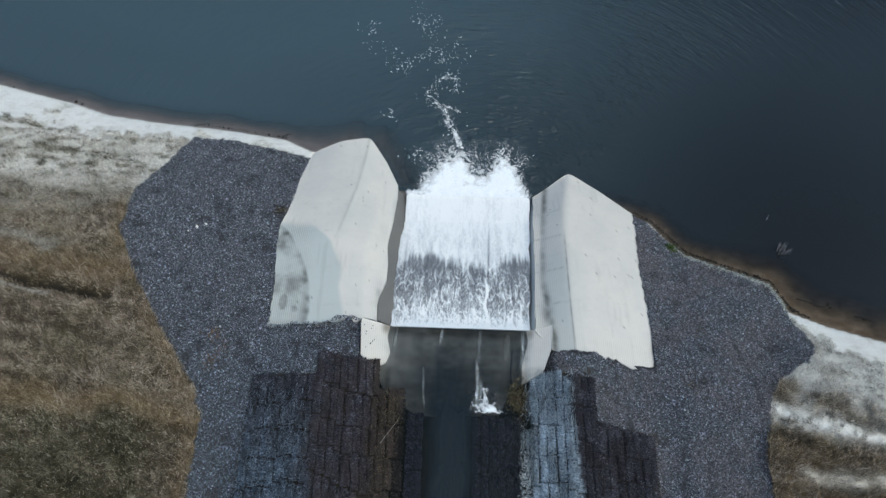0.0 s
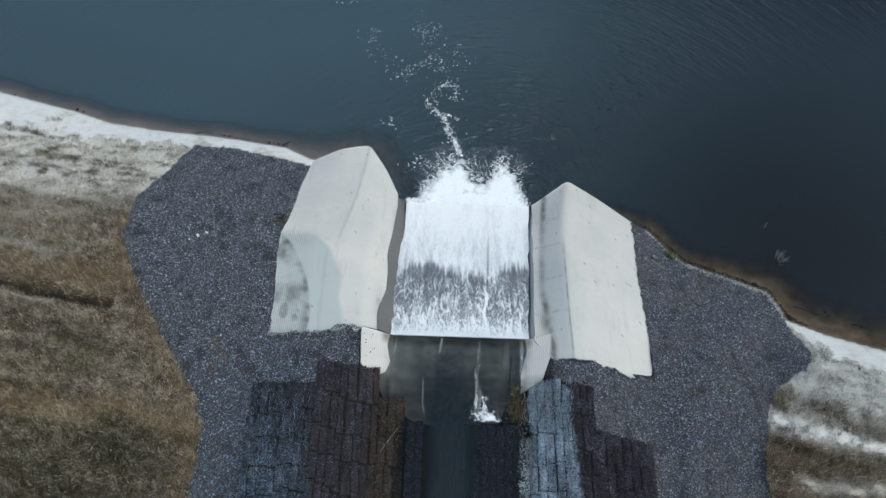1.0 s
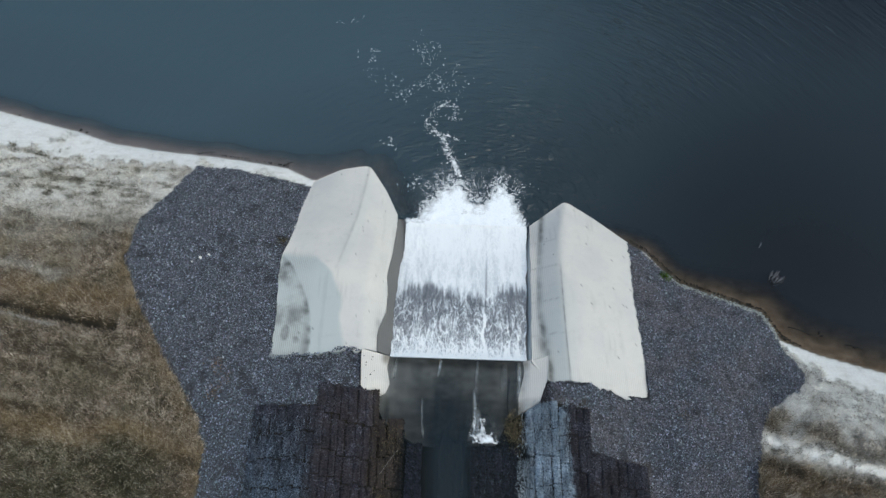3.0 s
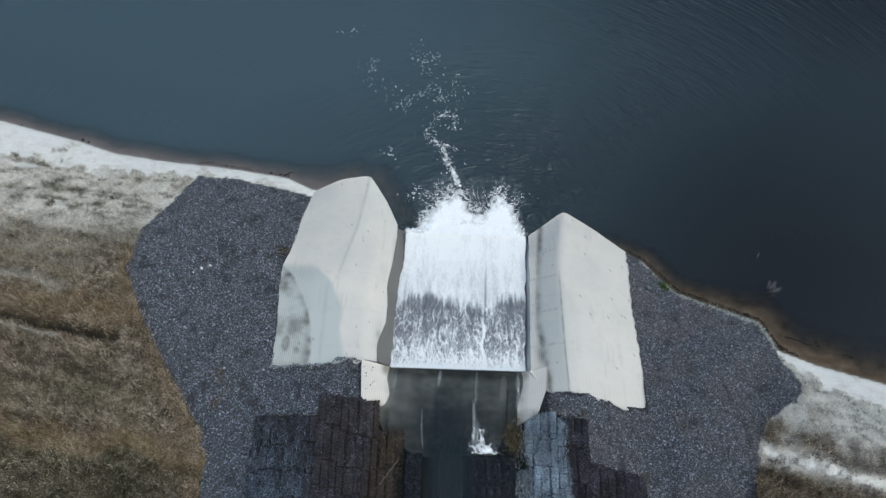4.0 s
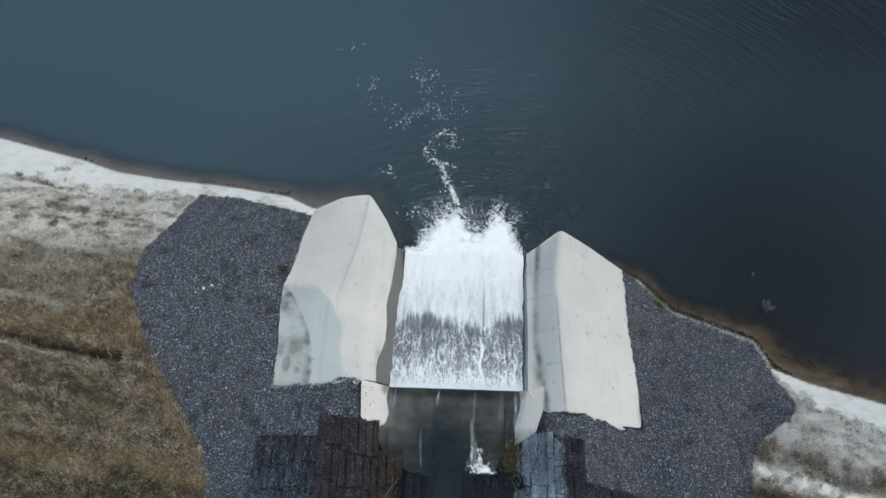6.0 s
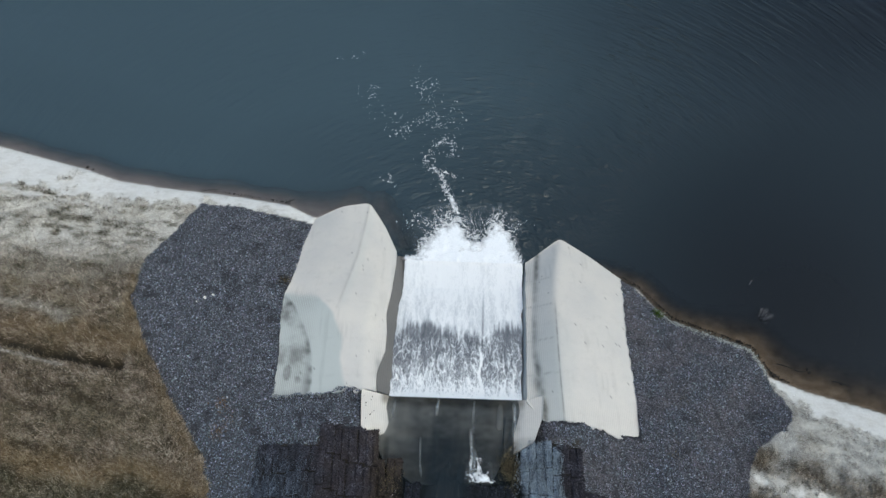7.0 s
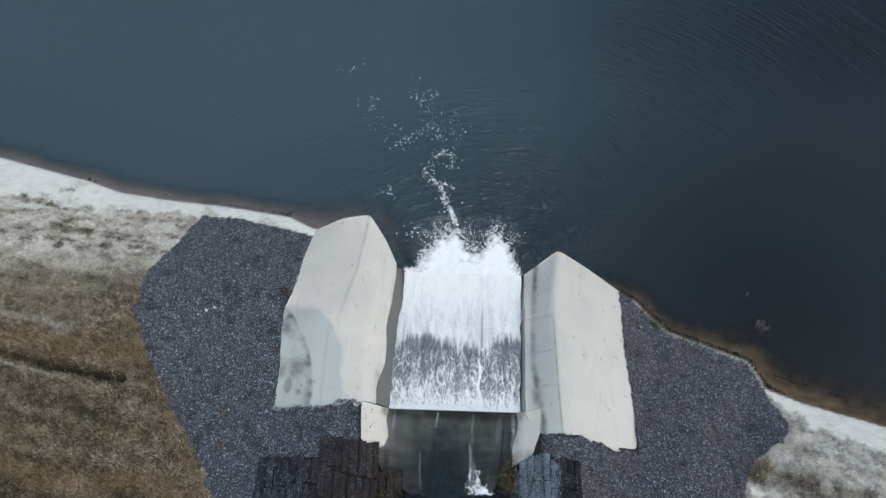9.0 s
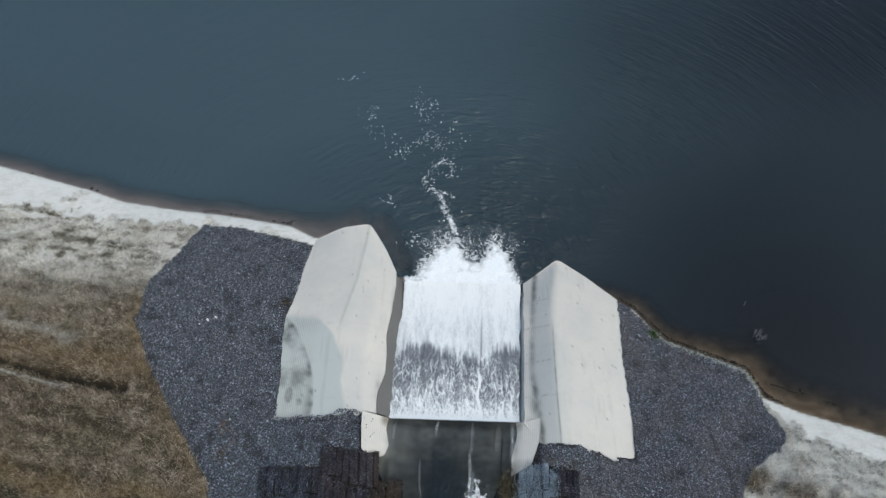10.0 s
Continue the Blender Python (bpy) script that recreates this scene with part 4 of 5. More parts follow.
def splash():
    """Churned foam where the chute meets the lake, torn open towards its edge."""
    x, y = np.meshgrid(np.arange(-3.2, 5.4, 0.06), np.arange(20.35, 28.0, 0.06), indexing="ij")
    left, right = np.exp(-((x - 0.45) / 1.2) ** 2), np.exp(-((x - 2.9) / 0.9) ** 2)
    reach = 20.4 + 2.3 * np.maximum(np.maximum(left, right * 0.95), 0.5 * np.exp(-((x - 1.75) / 0.7) ** 2)) * smooth(-1.7, -0.9, x) * smooth(4.4, 3.7, x)
    sway = np.interp(y, (22, 23.4, 24.7, 25.6, 26.3, 27.4), (1.05, 0.76, 0.17, -0.06, -0.75, -0.9)) + 0.05 * np.sin(y * 5)
    jet = 0.66 * np.exp(-((x - sway) / (0.17 + 0.05 * (y - 23).clip(0))) ** 2) * smooth(27.2, 24.0, y) * smooth(21.8, 22.6, y)
    cover = np.clip(0.7 + (reach - y) * 0.5 + 0.35 * fbm(x, y, 0.8, 3), 0, 1.1) * smooth(-1.75, -1.2, x) * smooth(4.5, 4.0, x)
    halo = 0.62 * np.exp(-(((x - 0.2) / 1.5) ** 2 + ((y - 22.3) / 1.4) ** 2)) + 0.62 * np.exp(-(((x - 2.9) / 1.1) ** 2 + ((y - 22.5) / 1.25) ** 2))
    cover = np.maximum(cover, 0.85 * np.exp(-((y - 20.5) / 0.2) ** 2) * smooth(-2.15, -1.8, x) * smooth(4.4, 4.1, x))
    cover = np.maximum(np.maximum(cover, jet), 0.5 * halo) * smooth(5.3, 4.2, x) * smooth(-3.1, -2.2, x) * smooth(27.9, 27, y)
    z = 0.02 + 0.10 * np.clip(cover - 0.3, 0, 0.8) * (0.6 + 1.2 * fbm(x, y, 0.35, 4))
    f = grid_faces(*x.shape)
    f = f[(cover.ravel()[f] > 0.03).any(1)]
    away = np.hypot(x - 1.5, y - 20.0)
    rays = {"cover": cover, "angle": 10.0 * np.arctan2(x - 1.5, y - 20.0), "reach": 1.1 * away, "halo": np.clip(2.2 * halo - 0.2, 0, 1)}
    return mesh_of("splash", np.stack([x, y, z], -1).reshape(-1, 3), f, M_LACE, rays, True)


thing("splash", splash(), "churned white foam at the foot of the chute", "foam", "stuff")


FOAM_TRAILS = (((0.75, 23.4), (0.17, 24.7), (-0.06, 25.6), (-0.7, 26.3), 260, 0.10), ((-0.9, 26.2), (-1.1, 26.8), (-0.6, 27.6), (-0.1, 28.2), 120, 0.2),
               ((-0.1, 28.2), (0.35, 27.9), (0.5, 27.2), (0.2, 26.9), 80, 0.2), ((-0.3, 26.1), (0.2, 25.9), (0.55, 25.6), 46, 0.08),
               ((-2.4, 28.4), (-2.1, 29.0), (-1.5, 29.4), (-0.7, 30.0), 90, 0.32), ((-0.7, 30.0), (-0.2, 29.4), (-0.5, 28.9), 50, 0.32),
               ((-1.6, 31.3), (-1.3, 32.1), (-0.9, 32.5), 36, 0.4), ((-4.6, 30.8), (-4.4, 31.6), (-4.1, 31.9), 30, 0.3), ((0.3, 30.3), (0.6, 30.9), 14, 0.2), ((-4.8, 31.2), (-3.2, 29.5), (-2.6, 28.2), 70, 0.7), ((-2.2, 33.2), (-1.0, 31.4), (-0.5, 30.2), 60, 0.6), ((-0.6, 27.3), (0.4, 28.6), (0.6, 30.2), 60, 0.5),
               ((-6.4, 33.5), (-5.4, 34.6), 16, 0.4),
               ((-3.05, 25.7), (-2.85, 25.2), (-2.6, 24.8), 26, 0.09), ((-2.1, 22.2), (-1.6, 22.8), (-1.3, 23.3), 46, 0.25), ((3.7, 22.2), (4.3, 23.0), 26, 0.3))


def flecks():
    """Torn flecks and threads of foam that drift out along the current."""
    r = np.random.default_rng(21)
    px, py, pt = [], [], []
    for *line, n, wide in FOAM_TRAILS:
        p = np.array(line, float)
        t = (np.floor(r.uniform(0, 9, n)) / 9 + r.uniform(0, 0.1, n)) * (len(p) - 1)
        at = [np.interp(t + d, np.arange(len(p)), p[:, k]) for d in (0, 0.05) for k in (0, 1)]
        curl = 0.5 * wide * np.sin(t * 9)
        px.append(at[0] + curl + r.normal(0, wide * 0.5, n) + r.choice((0, 1), n, p=(0.75, 0.25)) * r.normal(0, 0.45, n))
        py.append(at[1] + r.normal(0, wide * 0.5, n))
        pt.append(np.arctan2(at[3] - at[1], at[2] - at[0]) + r.normal(0, 0.7, n))
    x, y, turn = (np.concatenate(v) for v in (px, py, pt))
    n, turn = len(x), turn[:, None]
    a = np.linspace(0, 2 * np.pi, 8)[:-1]
    rad = (r.gamma(1.2, 0.007, n).clip(0, 0.024) + 0.006)[:, None] * r.uniform(0.35, 1.3, (n, 7))
    lx_, ly_ = rad * np.cos(a) * r.uniform(1, 3.2, (n, 1)), rad * np.sin(a)
    ly_ = ly_ + r.normal(0, 3, (n, 1)) * lx_ ** 2
    v = np.stack([x[:, None] + lx_ * np.cos(turn) - ly_ * np.sin(turn), y[:, None] + lx_ * np.sin(turn) + ly_ * np.cos(turn), 0 * rad + 0.006], -1)
    top = v.mean(1, keepdims=True) + (0, 0, 0.012)
    v = np.concatenate([v, top], 1)
    f = np.array([(i, (i + 1) % 7, 7) for i in range(7)])[None] + (np.arange(n) * 8)[:, None, None]
    return mesh_of("foam_flecks", v.reshape(-1, 3), f.reshape(-1, 3), M_FOAM)


thing("foam_flecks", flecks(), "small white flecks of foam drifting on the lake", "foam", "stuff")


def stream():
    x, y = np.meshgrid(np.linspace(-2.75, 4.2, 120), np.linspace(-3.5, 12.42, 260), indexing="ij")
    step = smooth(8.85, 8.65, y) * smooth(0.9, 1.7, x)
    z = 2.27 + 0.05 * smooth(9.2, 8.6, y) + 0.03 * step - 0.07 * smooth(11.8, 12.4, y) + 0.012 * fbm(x, y * 0.4, 0.3, 3)
    wob = 0.5 * fbm(x, y, 0.9, 3)
    deep = smooth(-0.75, 0.35, x + wob) * smooth(1.75, 1.0, x + wob)
    murk = 0.55 - 0.14 * smooth(-1.0, -2.1, x) - 0.16 * smooth(9.4, 11.2, y) - 0.1 * smooth(2.2, 3.0, x) * smooth(8.8, 9.4, y) + 0.24 * deep * smooth(12.3, 8.6, y + wob) + 0.12 * smooth(-1.8, 0.2, x) * smooth(12.2, 11, y) - 0.34 * smooth(9.0, 8.4, y) * (1 - deep) + 0.12 * smooth(9.2, 8.4, y) * deep
    return mesh_of("stream_water", np.stack([x, y, z], -1).reshape(-1, 3), grid_faces(*x.shape), M_STREAM, {"murk": np.clip(murk + (0.35 * fbm(x, y * 0.22, 0.35, 3) + 0.28 * fbm(x * 0.6, y, 0.16, 3)) * smooth(8.4, 9.2, y) + 0.25 * fbm(x, y * 0.5, 0.4, 3) * smooth(9.0, 8.6, y), 0.12, 0.97)}, True)


thing("stream_water", stream(), "shallow dark stream water flowing over the crest", "stream", "structure")


# ---- stone mattresses on the levees ----
CELL_W, CELL_L = 0.33, 1.12


def cell_mesh(i, mat, nx=8, ny=27, size=(0.034, 0.078)):
    """One sack of the mattress: angular stones packed in a bulging strip."""
    r = np.random.default_rng(100 + i)
    u, v = np.meshgrid((np.arange(nx) + 0.5) / nx - 0.5, (np.arange(ny) + 0.5) / ny - 0.5, indexing="ij")
    u, v = (u.ravel() + r.normal(0, 0.05, nx * ny)).clip(-0.47, 0.47), (v.ravel() + r.normal(0, 0.016, nx * ny)).clip(-0.485, 0.485)
    z = 0.055 * (1 - (2 * u) ** 4) * (1 - (2 * v) ** 10) + r.normal(0, 0.009, nx * ny) - 0.04
    sv, sf = stones(u * CELL_W, v * CELL_L, z, r.uniform(*size, nx * ny), 0.75, 200 + i, (OCT_V, OCT_F))
    w, l = CELL_W / 2 - 0.008, CELL_L / 2 - 0.02
    box = np.array([(-w, -l, -0.14), (w, -l, -0.14), (w, l, -0.14), (-w, l, -0.14), (-w * .7, -l * .97, -0.02), (w * .7, -l * .97, -0.02), (w * .7, l * .97, -0.02), (-w * .7, l * .97, -0.02)])
    bf = [(4, 5, 6), (4, 6, 7), (0, 1, 5), (0, 5, 4), (1, 2, 6), (1, 6, 5), (2, 3, 7), (2, 7, 6), (3, 0, 4), (3, 4, 7)]
    return mesh_of("mattress_cell", np.concatenate([sv, box]), np.concatenate([sf, np.array(bf) + len(sv)]), mat)


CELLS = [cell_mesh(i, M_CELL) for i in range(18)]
BED_CELLS = [cell_mesh(i, M_DROWNED) for i in range(6)]
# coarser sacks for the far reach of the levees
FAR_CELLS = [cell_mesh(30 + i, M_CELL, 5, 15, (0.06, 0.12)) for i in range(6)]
FAR_BED = [cell_mesh(40 + i, M_DROWNED, 5, 15, (0.06, 0.12)) for i in range(3)]


def top_edge(x):
    """Where the mattresses end towards the lake."""
    if x < 1:
        return 10.05 if x < -4.85 else 10.9 if x < -3.2 else 10.8 if x < -2.25 else 9.72
    return 10.45 if x < 5.1 else 10.25 if x < 6.15 else 8.55 - 0.2 * (x - 6.15)


def mattress(x0, strips, label):
    base = thing("stone_mattress", None, label, "mattress", "", "stone mattresses on the levees")
    base.location = (x0, 5.0, float(levee(x0)) - 0.1)
    r = random.Random(round(x0 * 100))
    rows, slant = [0.0], r.uniform(-0.06, 0.10)
    while rows[-1] > -14:
        rows.append(rows[-1] - CELL_L * r.uniform(0.82, 1.18))

    def seam(k, x):
        lean = slant * (x - x0 - strips * CELL_W / 2)
        if x < 0:
            lean = (0.15 * min(0, x + 5.6) - 0.24 * max(0, min(x, -2.9) + 5.6)) * min(1, 0.4 + 0.3 * k)
        return rows[k] + (lean + 0.09 * math.sin(x * 1.3 + 2 * k) + 0.015 * math.sin(x * 5.1 + 3 * k) if k else 0)

    widths = [r.uniform(0.75, 1.2) for _ in range(strips)]
    x = x0
    for s in range(strips):
        w = widths[s] * strips / sum(widths)
        x += CELL_W * w / 2
        slope = math.atan2(float(levee(x + 0.16) - levee(x - 0.16)), 0.32)
        y = top_edge(x) + r.uniform(-0.12, 0.05)
        for k in range(len(rows) - 1):
            a, b = y + seam(k, x), y + seam(k + 1, x)
            mid, long = (a + b) / 2, a - b
            if mid < -3:
                break
            ob = part("mattress_cell", r.choice(CELLS if mid > 3 else FAR_CELLS), base)
            ob.matrix_parent_inverse = Matrix.Translation(base.location).inverted()
            turn = 180 * r.randint(0, 1) + 2.5 * (x < 0) + r.uniform(-2.8, 2.8)
            ob.matrix_basis = (pose(x + r.uniform(-0.025, 0.025), mid, float(levee(x)) + r.uniform(-0.03, 0.03),
                                    r.uniform(-2, 2), -math.degrees(slope), 0) @ pose(0, 0, 0, 0, 0, turn)
                               @ Matrix.Diagonal((w * 1.02, (long - (0.03 if x < 0 else 0.014)) / CELL_L, r.uniform(0.85, 1.3), 1)))
        x += CELL_W * w / 2
    return base


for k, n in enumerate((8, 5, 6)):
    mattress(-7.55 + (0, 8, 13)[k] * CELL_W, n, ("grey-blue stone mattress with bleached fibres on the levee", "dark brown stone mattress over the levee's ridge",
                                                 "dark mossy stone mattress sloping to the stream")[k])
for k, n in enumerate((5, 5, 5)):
    mattress(3.66 + 5 * k * CELL_W, n, ("pale blue-grey stone mattress beside the stream", "dark stone mattress over the levee's ridge",
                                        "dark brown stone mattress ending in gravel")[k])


def bed_mattress(x0, x1, label):
    """Mattresses drowned at the stream's edge."""
    base = thing("bed_mattress", None, label, "mattress", "", "drowned mattresses in the stream")
    base.location = (x0, 5.0, 1.9)
    r = random.Random(round(x0 * 10))
    x = x0 + CELL_W / 2
    while x < x1:
        y = 8.15 + r.uniform(-0.05, 0.05)
        while y > -3:
            ob = part("mattress_cell", r.choice(BED_CELLS if y > 3 else FAR_BED), base)
            ob.matrix_parent_inverse = Matrix.Translation(base.location).inverted()
            ob.matrix_basis = pose(x, y, float(levee(x)) + 0.04, r.uniform(-2, 2), 0, r.uniform(-3, 3))
            y -= CELL_L
        x += CELL_W
    return base


bed_mattress(-1.22, -0.4, "dark stone mattress drowned in the stream's western edge")
bed_mattress(1.4, 3.5, "dark stone mattress drowned in the stream's eastern edge")


# ---- gravel ----
def gravel_field(name, x0, x1, y0, y1, label, seed):
    r = np.random.default_rng(seed)
    step = 0.040
    x, y = np.meshgrid(np.arange(x0, x1, step), np.arange(y0, y1, step), indexing="ij")
    x, y = x.ravel() + r.uniform(-0.03, 0.03, x.size), y.ravel() + r.uniform(-0.03, 0.03, y.size)
    # coarser stone inland
    fx_, fy_ = np.meshgrid(np.arange(x0, x1, 0.085), np.arange(-3.0, y0, 0.085), indexing="ij")
    x = np.concatenate([x, fx_.ravel() + r.uniform(-0.06, 0.06, fx_.size)])
    y = np.concatenate([y, fy_.ravel() + r.uniform(-0.06, 0.06, fy_.size)])
    ok = gravel_here(x, y)
    edge = np.array([top_edge(v) for v in np.linspace(-9, 10, 400)])
    under = (y < np.interp(x, np.linspace(-9, 10, 400), edge) - 0.05) & (x > -7.5) & (x < 8.6)
    lip, lip_z = back_lip(x)
    lip = lip + np.where(x > 4, 0.04, 0.14) + 0.8 * fbm(x, y, 0.5, 3)
    outer_w = np.interp(y, (12, 14, 15.8, 17.2, 18.1, 20.4, 22.6), (-7.22, -7.2, -7.36, -7.42, -7.17, -7.1, -6.82)) + 0.05
    outer_e = np.interp(y, (10.6, 13.4, 15.2, 17, 19.7), (9.05, 8.99, 8.96, 9.02, 9.27)) - 0.05
    under |= (x > outer_w) & (x < 1) & (y > lip)
    under |= (x < outer_e) & (x > 1) & (y > lip)
    under |= (x > -3.3) & (x < np.where(y < 11.3, 4.3, 4.6)) & (y < 13)
    ok &= ~under
    x, y = x[ok], y[ok]
    size = r.gamma(9, 0.0057, len(x)).clip(0.028, 0.1) * np.where(y < y0, 2.0, 1.0)
    lump = 0.05 * fbm(x, y, 0.5, 2)
    z = ground_height(x, y)
    over = (y > back_lip(x)[0] - 0.05) & (y < back_lip(x)[0] + 0.8) & ((x > -7.2) & (x < 8.9))
    z = np.where(over, np.maximum(z, lip_z[ok] + 0.06), z)
    v, f = stones(x, y, z + 0.005 + lump, size, 0.62, seed, (OCT_V, OCT_F))
    return thing(name, mesh_of(name, v, f, M_GRAVEL), label, "gravel", "stuff")


gravel_field("gravel", -15, -2, 2.6, 23.4, "blue-grey crushed stone spread over the bank", 3)
gravel_field("gravel", 4, 16.6, 2.6, 20.4, "grey crushed stone spread down to the water", 4)


# ---- turf ----
def turf(name, x0, x1, y0, y1, count, label, seed):
    r = np.random.default_rng(seed)
    per = 10
    cx, cy, tone = r.uniform(x0, x1, count // per), r.uniform(y0, y1, count // per), r.random(count // per)
    spread = r.uniform(0.025, 0.09, count // per)
    cx, cy, tone, spread = (np.repeat(v, per) for v in (cx, cy, tone, spread))
    count = len(cx)
    x, y = cx + r.normal(0, 1, count) * spread, cy + r.normal(0, 1, count) * spread
    near = x > -19.8 - 0.37 * (y - 6.6)
    x, y, tone = x[near], y[near], tone[near]
    count = len(x)
    d = shore_distance(x, y)
    c = cover(x, y)
    thick = np.clip(0.75 + 1.6 * fbm(x, y, 0.5, 3), 0.15, 1)
    ok = (d > 0.35) & ~gravel_here(x, y) & (c["sand"] < r.uniform(0.15, 0.85, count)) & (r.random(count) < thick * (1 - 1.3 * c["dark"]))
    x, y, tone = x[ok], y[ok], tone[ok]
    c = {k: w[ok] for k, w in c.items()}
    n = len(x)
    lie = fbm(x * 0.16, y + 0.22 * x, 0.42, 3)
    tone = np.clip(tone * (1 - 0.2 * c["moss"]) + 1.1 * lie + 0.9 * fbm(x, y, 0.28, 3), 0, 1)
    tone = np.where(r.random(n) < 0.045, 1.5, tone)
    long = r.uniform(0.1, 0.3, n) * (1 - 0.62 * c["pale"]) * (1 + 0.9 * c["tan"]) * (1 + 0.8 * (fbm(x, y, 0.7, 2) > 0.16))
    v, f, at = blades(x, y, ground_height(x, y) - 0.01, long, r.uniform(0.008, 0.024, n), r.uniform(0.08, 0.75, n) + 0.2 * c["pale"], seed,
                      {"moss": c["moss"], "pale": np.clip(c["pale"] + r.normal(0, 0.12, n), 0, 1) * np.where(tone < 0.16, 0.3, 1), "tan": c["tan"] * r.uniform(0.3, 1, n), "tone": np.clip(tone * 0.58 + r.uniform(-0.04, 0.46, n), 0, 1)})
    return thing(name, mesh_of(name, v, f, M_BLADE, at), label, "grass", "stuff")


turf("dry_grass", -27, -8.8, 3.6, 26, 900000, "dry brown and bleached grass on the bank", 11)
turf("dry_grass", 12, 22, 3.6, 15, 260000, "dry bleached grass above the sandy shore", 12)


# ---- small things ----
def stick_mesh(name, a, b, r0, r1, mat, bend=0.0):
    """A thin tapering branch from a to b."""
    a, b = np.array(a, float), np.array(b, float)
    t = np.linspace(0, 1, 5)
    mid = a + (b - a) * t[:, None] + np.array([0.3, 0.5, 0.2]) * bend * np.sin(np.pi * t)[:, None]
    ax = (b - a) / np.linalg.norm(b - a)
    p = np.cross(ax, (0.3, 0.2, 0.93))
    p /= np.linalg.norm(p)
    q = np.cross(ax, p)
    ang = np.linspace(0, 2 * np.pi, 6)[:-1]
    ring = np.cos(ang)[:, None] * p + np.sin(ang)[:, None] * q
    rad = r0 + (r1 - r0) * t
    v = (mid[:, None] + ring[None] * rad[:, None, None]).reshape(-1, 3)
    f = [(i * 5 + j, i * 5 + (j + 1) % 5, i * 5 + 5 + (j + 1) % 5, i * 5 + 5 + j) for i in range(4) for j in range(5)]
    return mesh_of(name, v, f + [(4, 3, 2, 1, 0), (20, 21, 22, 23, 24)], mat)


def dead_bush():
    base = thing("dead_bush", None, "small bare dead bush standing in the lake", "bush")
    base.location = (16.35, 17.85, -0.35)
    r = random.Random(5)
    for i in range(60):
        a, s = r.uniform(0, 6.28), r.uniform(0.05, 0.4)
        part("twig", stick_mesh("twig", (0.1 * math.cos(a), 0.1 * math.sin(a), 0), (s * math.cos(a), s * math.sin(a), r.uniform(0.4, 0.75)),
                                0.011, 0.006, M_TWIG, r.uniform(-0.1, 0.1)), base)
    return base


dead_bush()
pole = stick_mesh("stick", (15.75, 19.3, -0.5), (15.95, 19.75, 0.25), 0.016, 0.009, M_TWIG, 0.08)
thing("stick", pole, "thin bare stick poking out of the lake", "stick")
for a, b, w in (((-8.5, 23.5, 0.12), (-8.0, 23.75, 0.15), 0.035), ((-8.25, 23.45, 0.1), (-8.3, 23.8, 0.14), 0.025), ((-13.1, 24.1, 0.1), (-12.2, 24.25, 0.1), 0.02)):
    thing("driftwood", stick_mesh("driftwood", a, b, w, w * 0.5, M_SOD, 0.1), "dark driftwood stick on the sandy shore", "driftwood", "", "driftwood on the shore")
thing("driftwood", stick_mesh("driftwood", (-7.9, 18.25, 2.0), (-7.3, 18.1, 2.1), 0.03, 0.015, M_SOD, 0.1), "dark branch lying at the apron's edge", "driftwood")
for x, y, s in ((-11.06, 16.84, 0.22), (-10.7, 17.0, 0.16), (-11.4, 16.6, 0.11)):
    v, f = stones(np.array([x]), np.array([y]), ground_height(np.array([x]), np.array([y])) + 0.09, np.array([s]), 0.7, int(s * 100))
    thing("white_stone", mesh_of("white_stone", v, f, M_CHALK), "single whitish stone lying on the grey gravel", "stone", "", "white stones on the gravel")


for x, y, size, seed in ((17.98, 15.09, 0.22, 81), (18.06, 14.95, 0.16, 82), (19.5, 14.42, 0.26, 83), (16.3, 14.72, 0.2, 84), (-19.66, 25.48, 0.24, 85), (-19.3, 25.34, 0.16, 86), (-23.2, 26.32, 0.14, 87)):
    v, f = stones(np.array([x]), np.array([y]), np.array([0.02]), np.array([size]), 0.5, seed)
    thing("clod", mesh_of("clod", v, f, M_SOD), "dark wet clod of earth in the shallows", "clod", "", "clods along the shore")
for k, (a, b) in enumerate((((16.55, 15.35, 0.0), (17.5, 15.0, 0.02)), ((17.4, 15.05, 0.0), (17.9, 15.0, 0.02)), ((19.1, 14.55, 0.0), (19.9, 14.3, 0.02)), ((16.0, 15.15, 0.04), (16.45, 14.75, 0.05)))):
    thing("sunken_branch", stick_mesh("sunken_branch", a, b, 0.03, 0.015, M_SOD, 0.08 * (-1) ** k), "dark sodden branch lying in the shallows", "branch", "", "branches in the shallows")


def sod_line(points, n, label, seed, wide=0.03, mat=M_SOD, name="shore_sod", category="sod"):
    """Dark clods and roots along the cut edge of the shore."""
    r = np.random.default_rng(seed)
    p = np.array(points, float)
    s = np.concatenate([[0], np.cumsum(np.linalg.norm(np.diff(p, axis=0), axis=1))])
    t = r.uniform(0, s[-1], n)
    x, y = np.interp(t, s, p[:, 0]) + r.normal(0, wide, n), np.interp(t, s, p[:, 1]) + r.normal(0, wide, n)
    v, f = stones(x, y, ground_height(x, y).clip(0) + 0.03, r.uniform(0.03, 0.1, n), 0.6, seed)
    return thing(name, mesh_of(name, v, f, mat), label, category, "stuff")


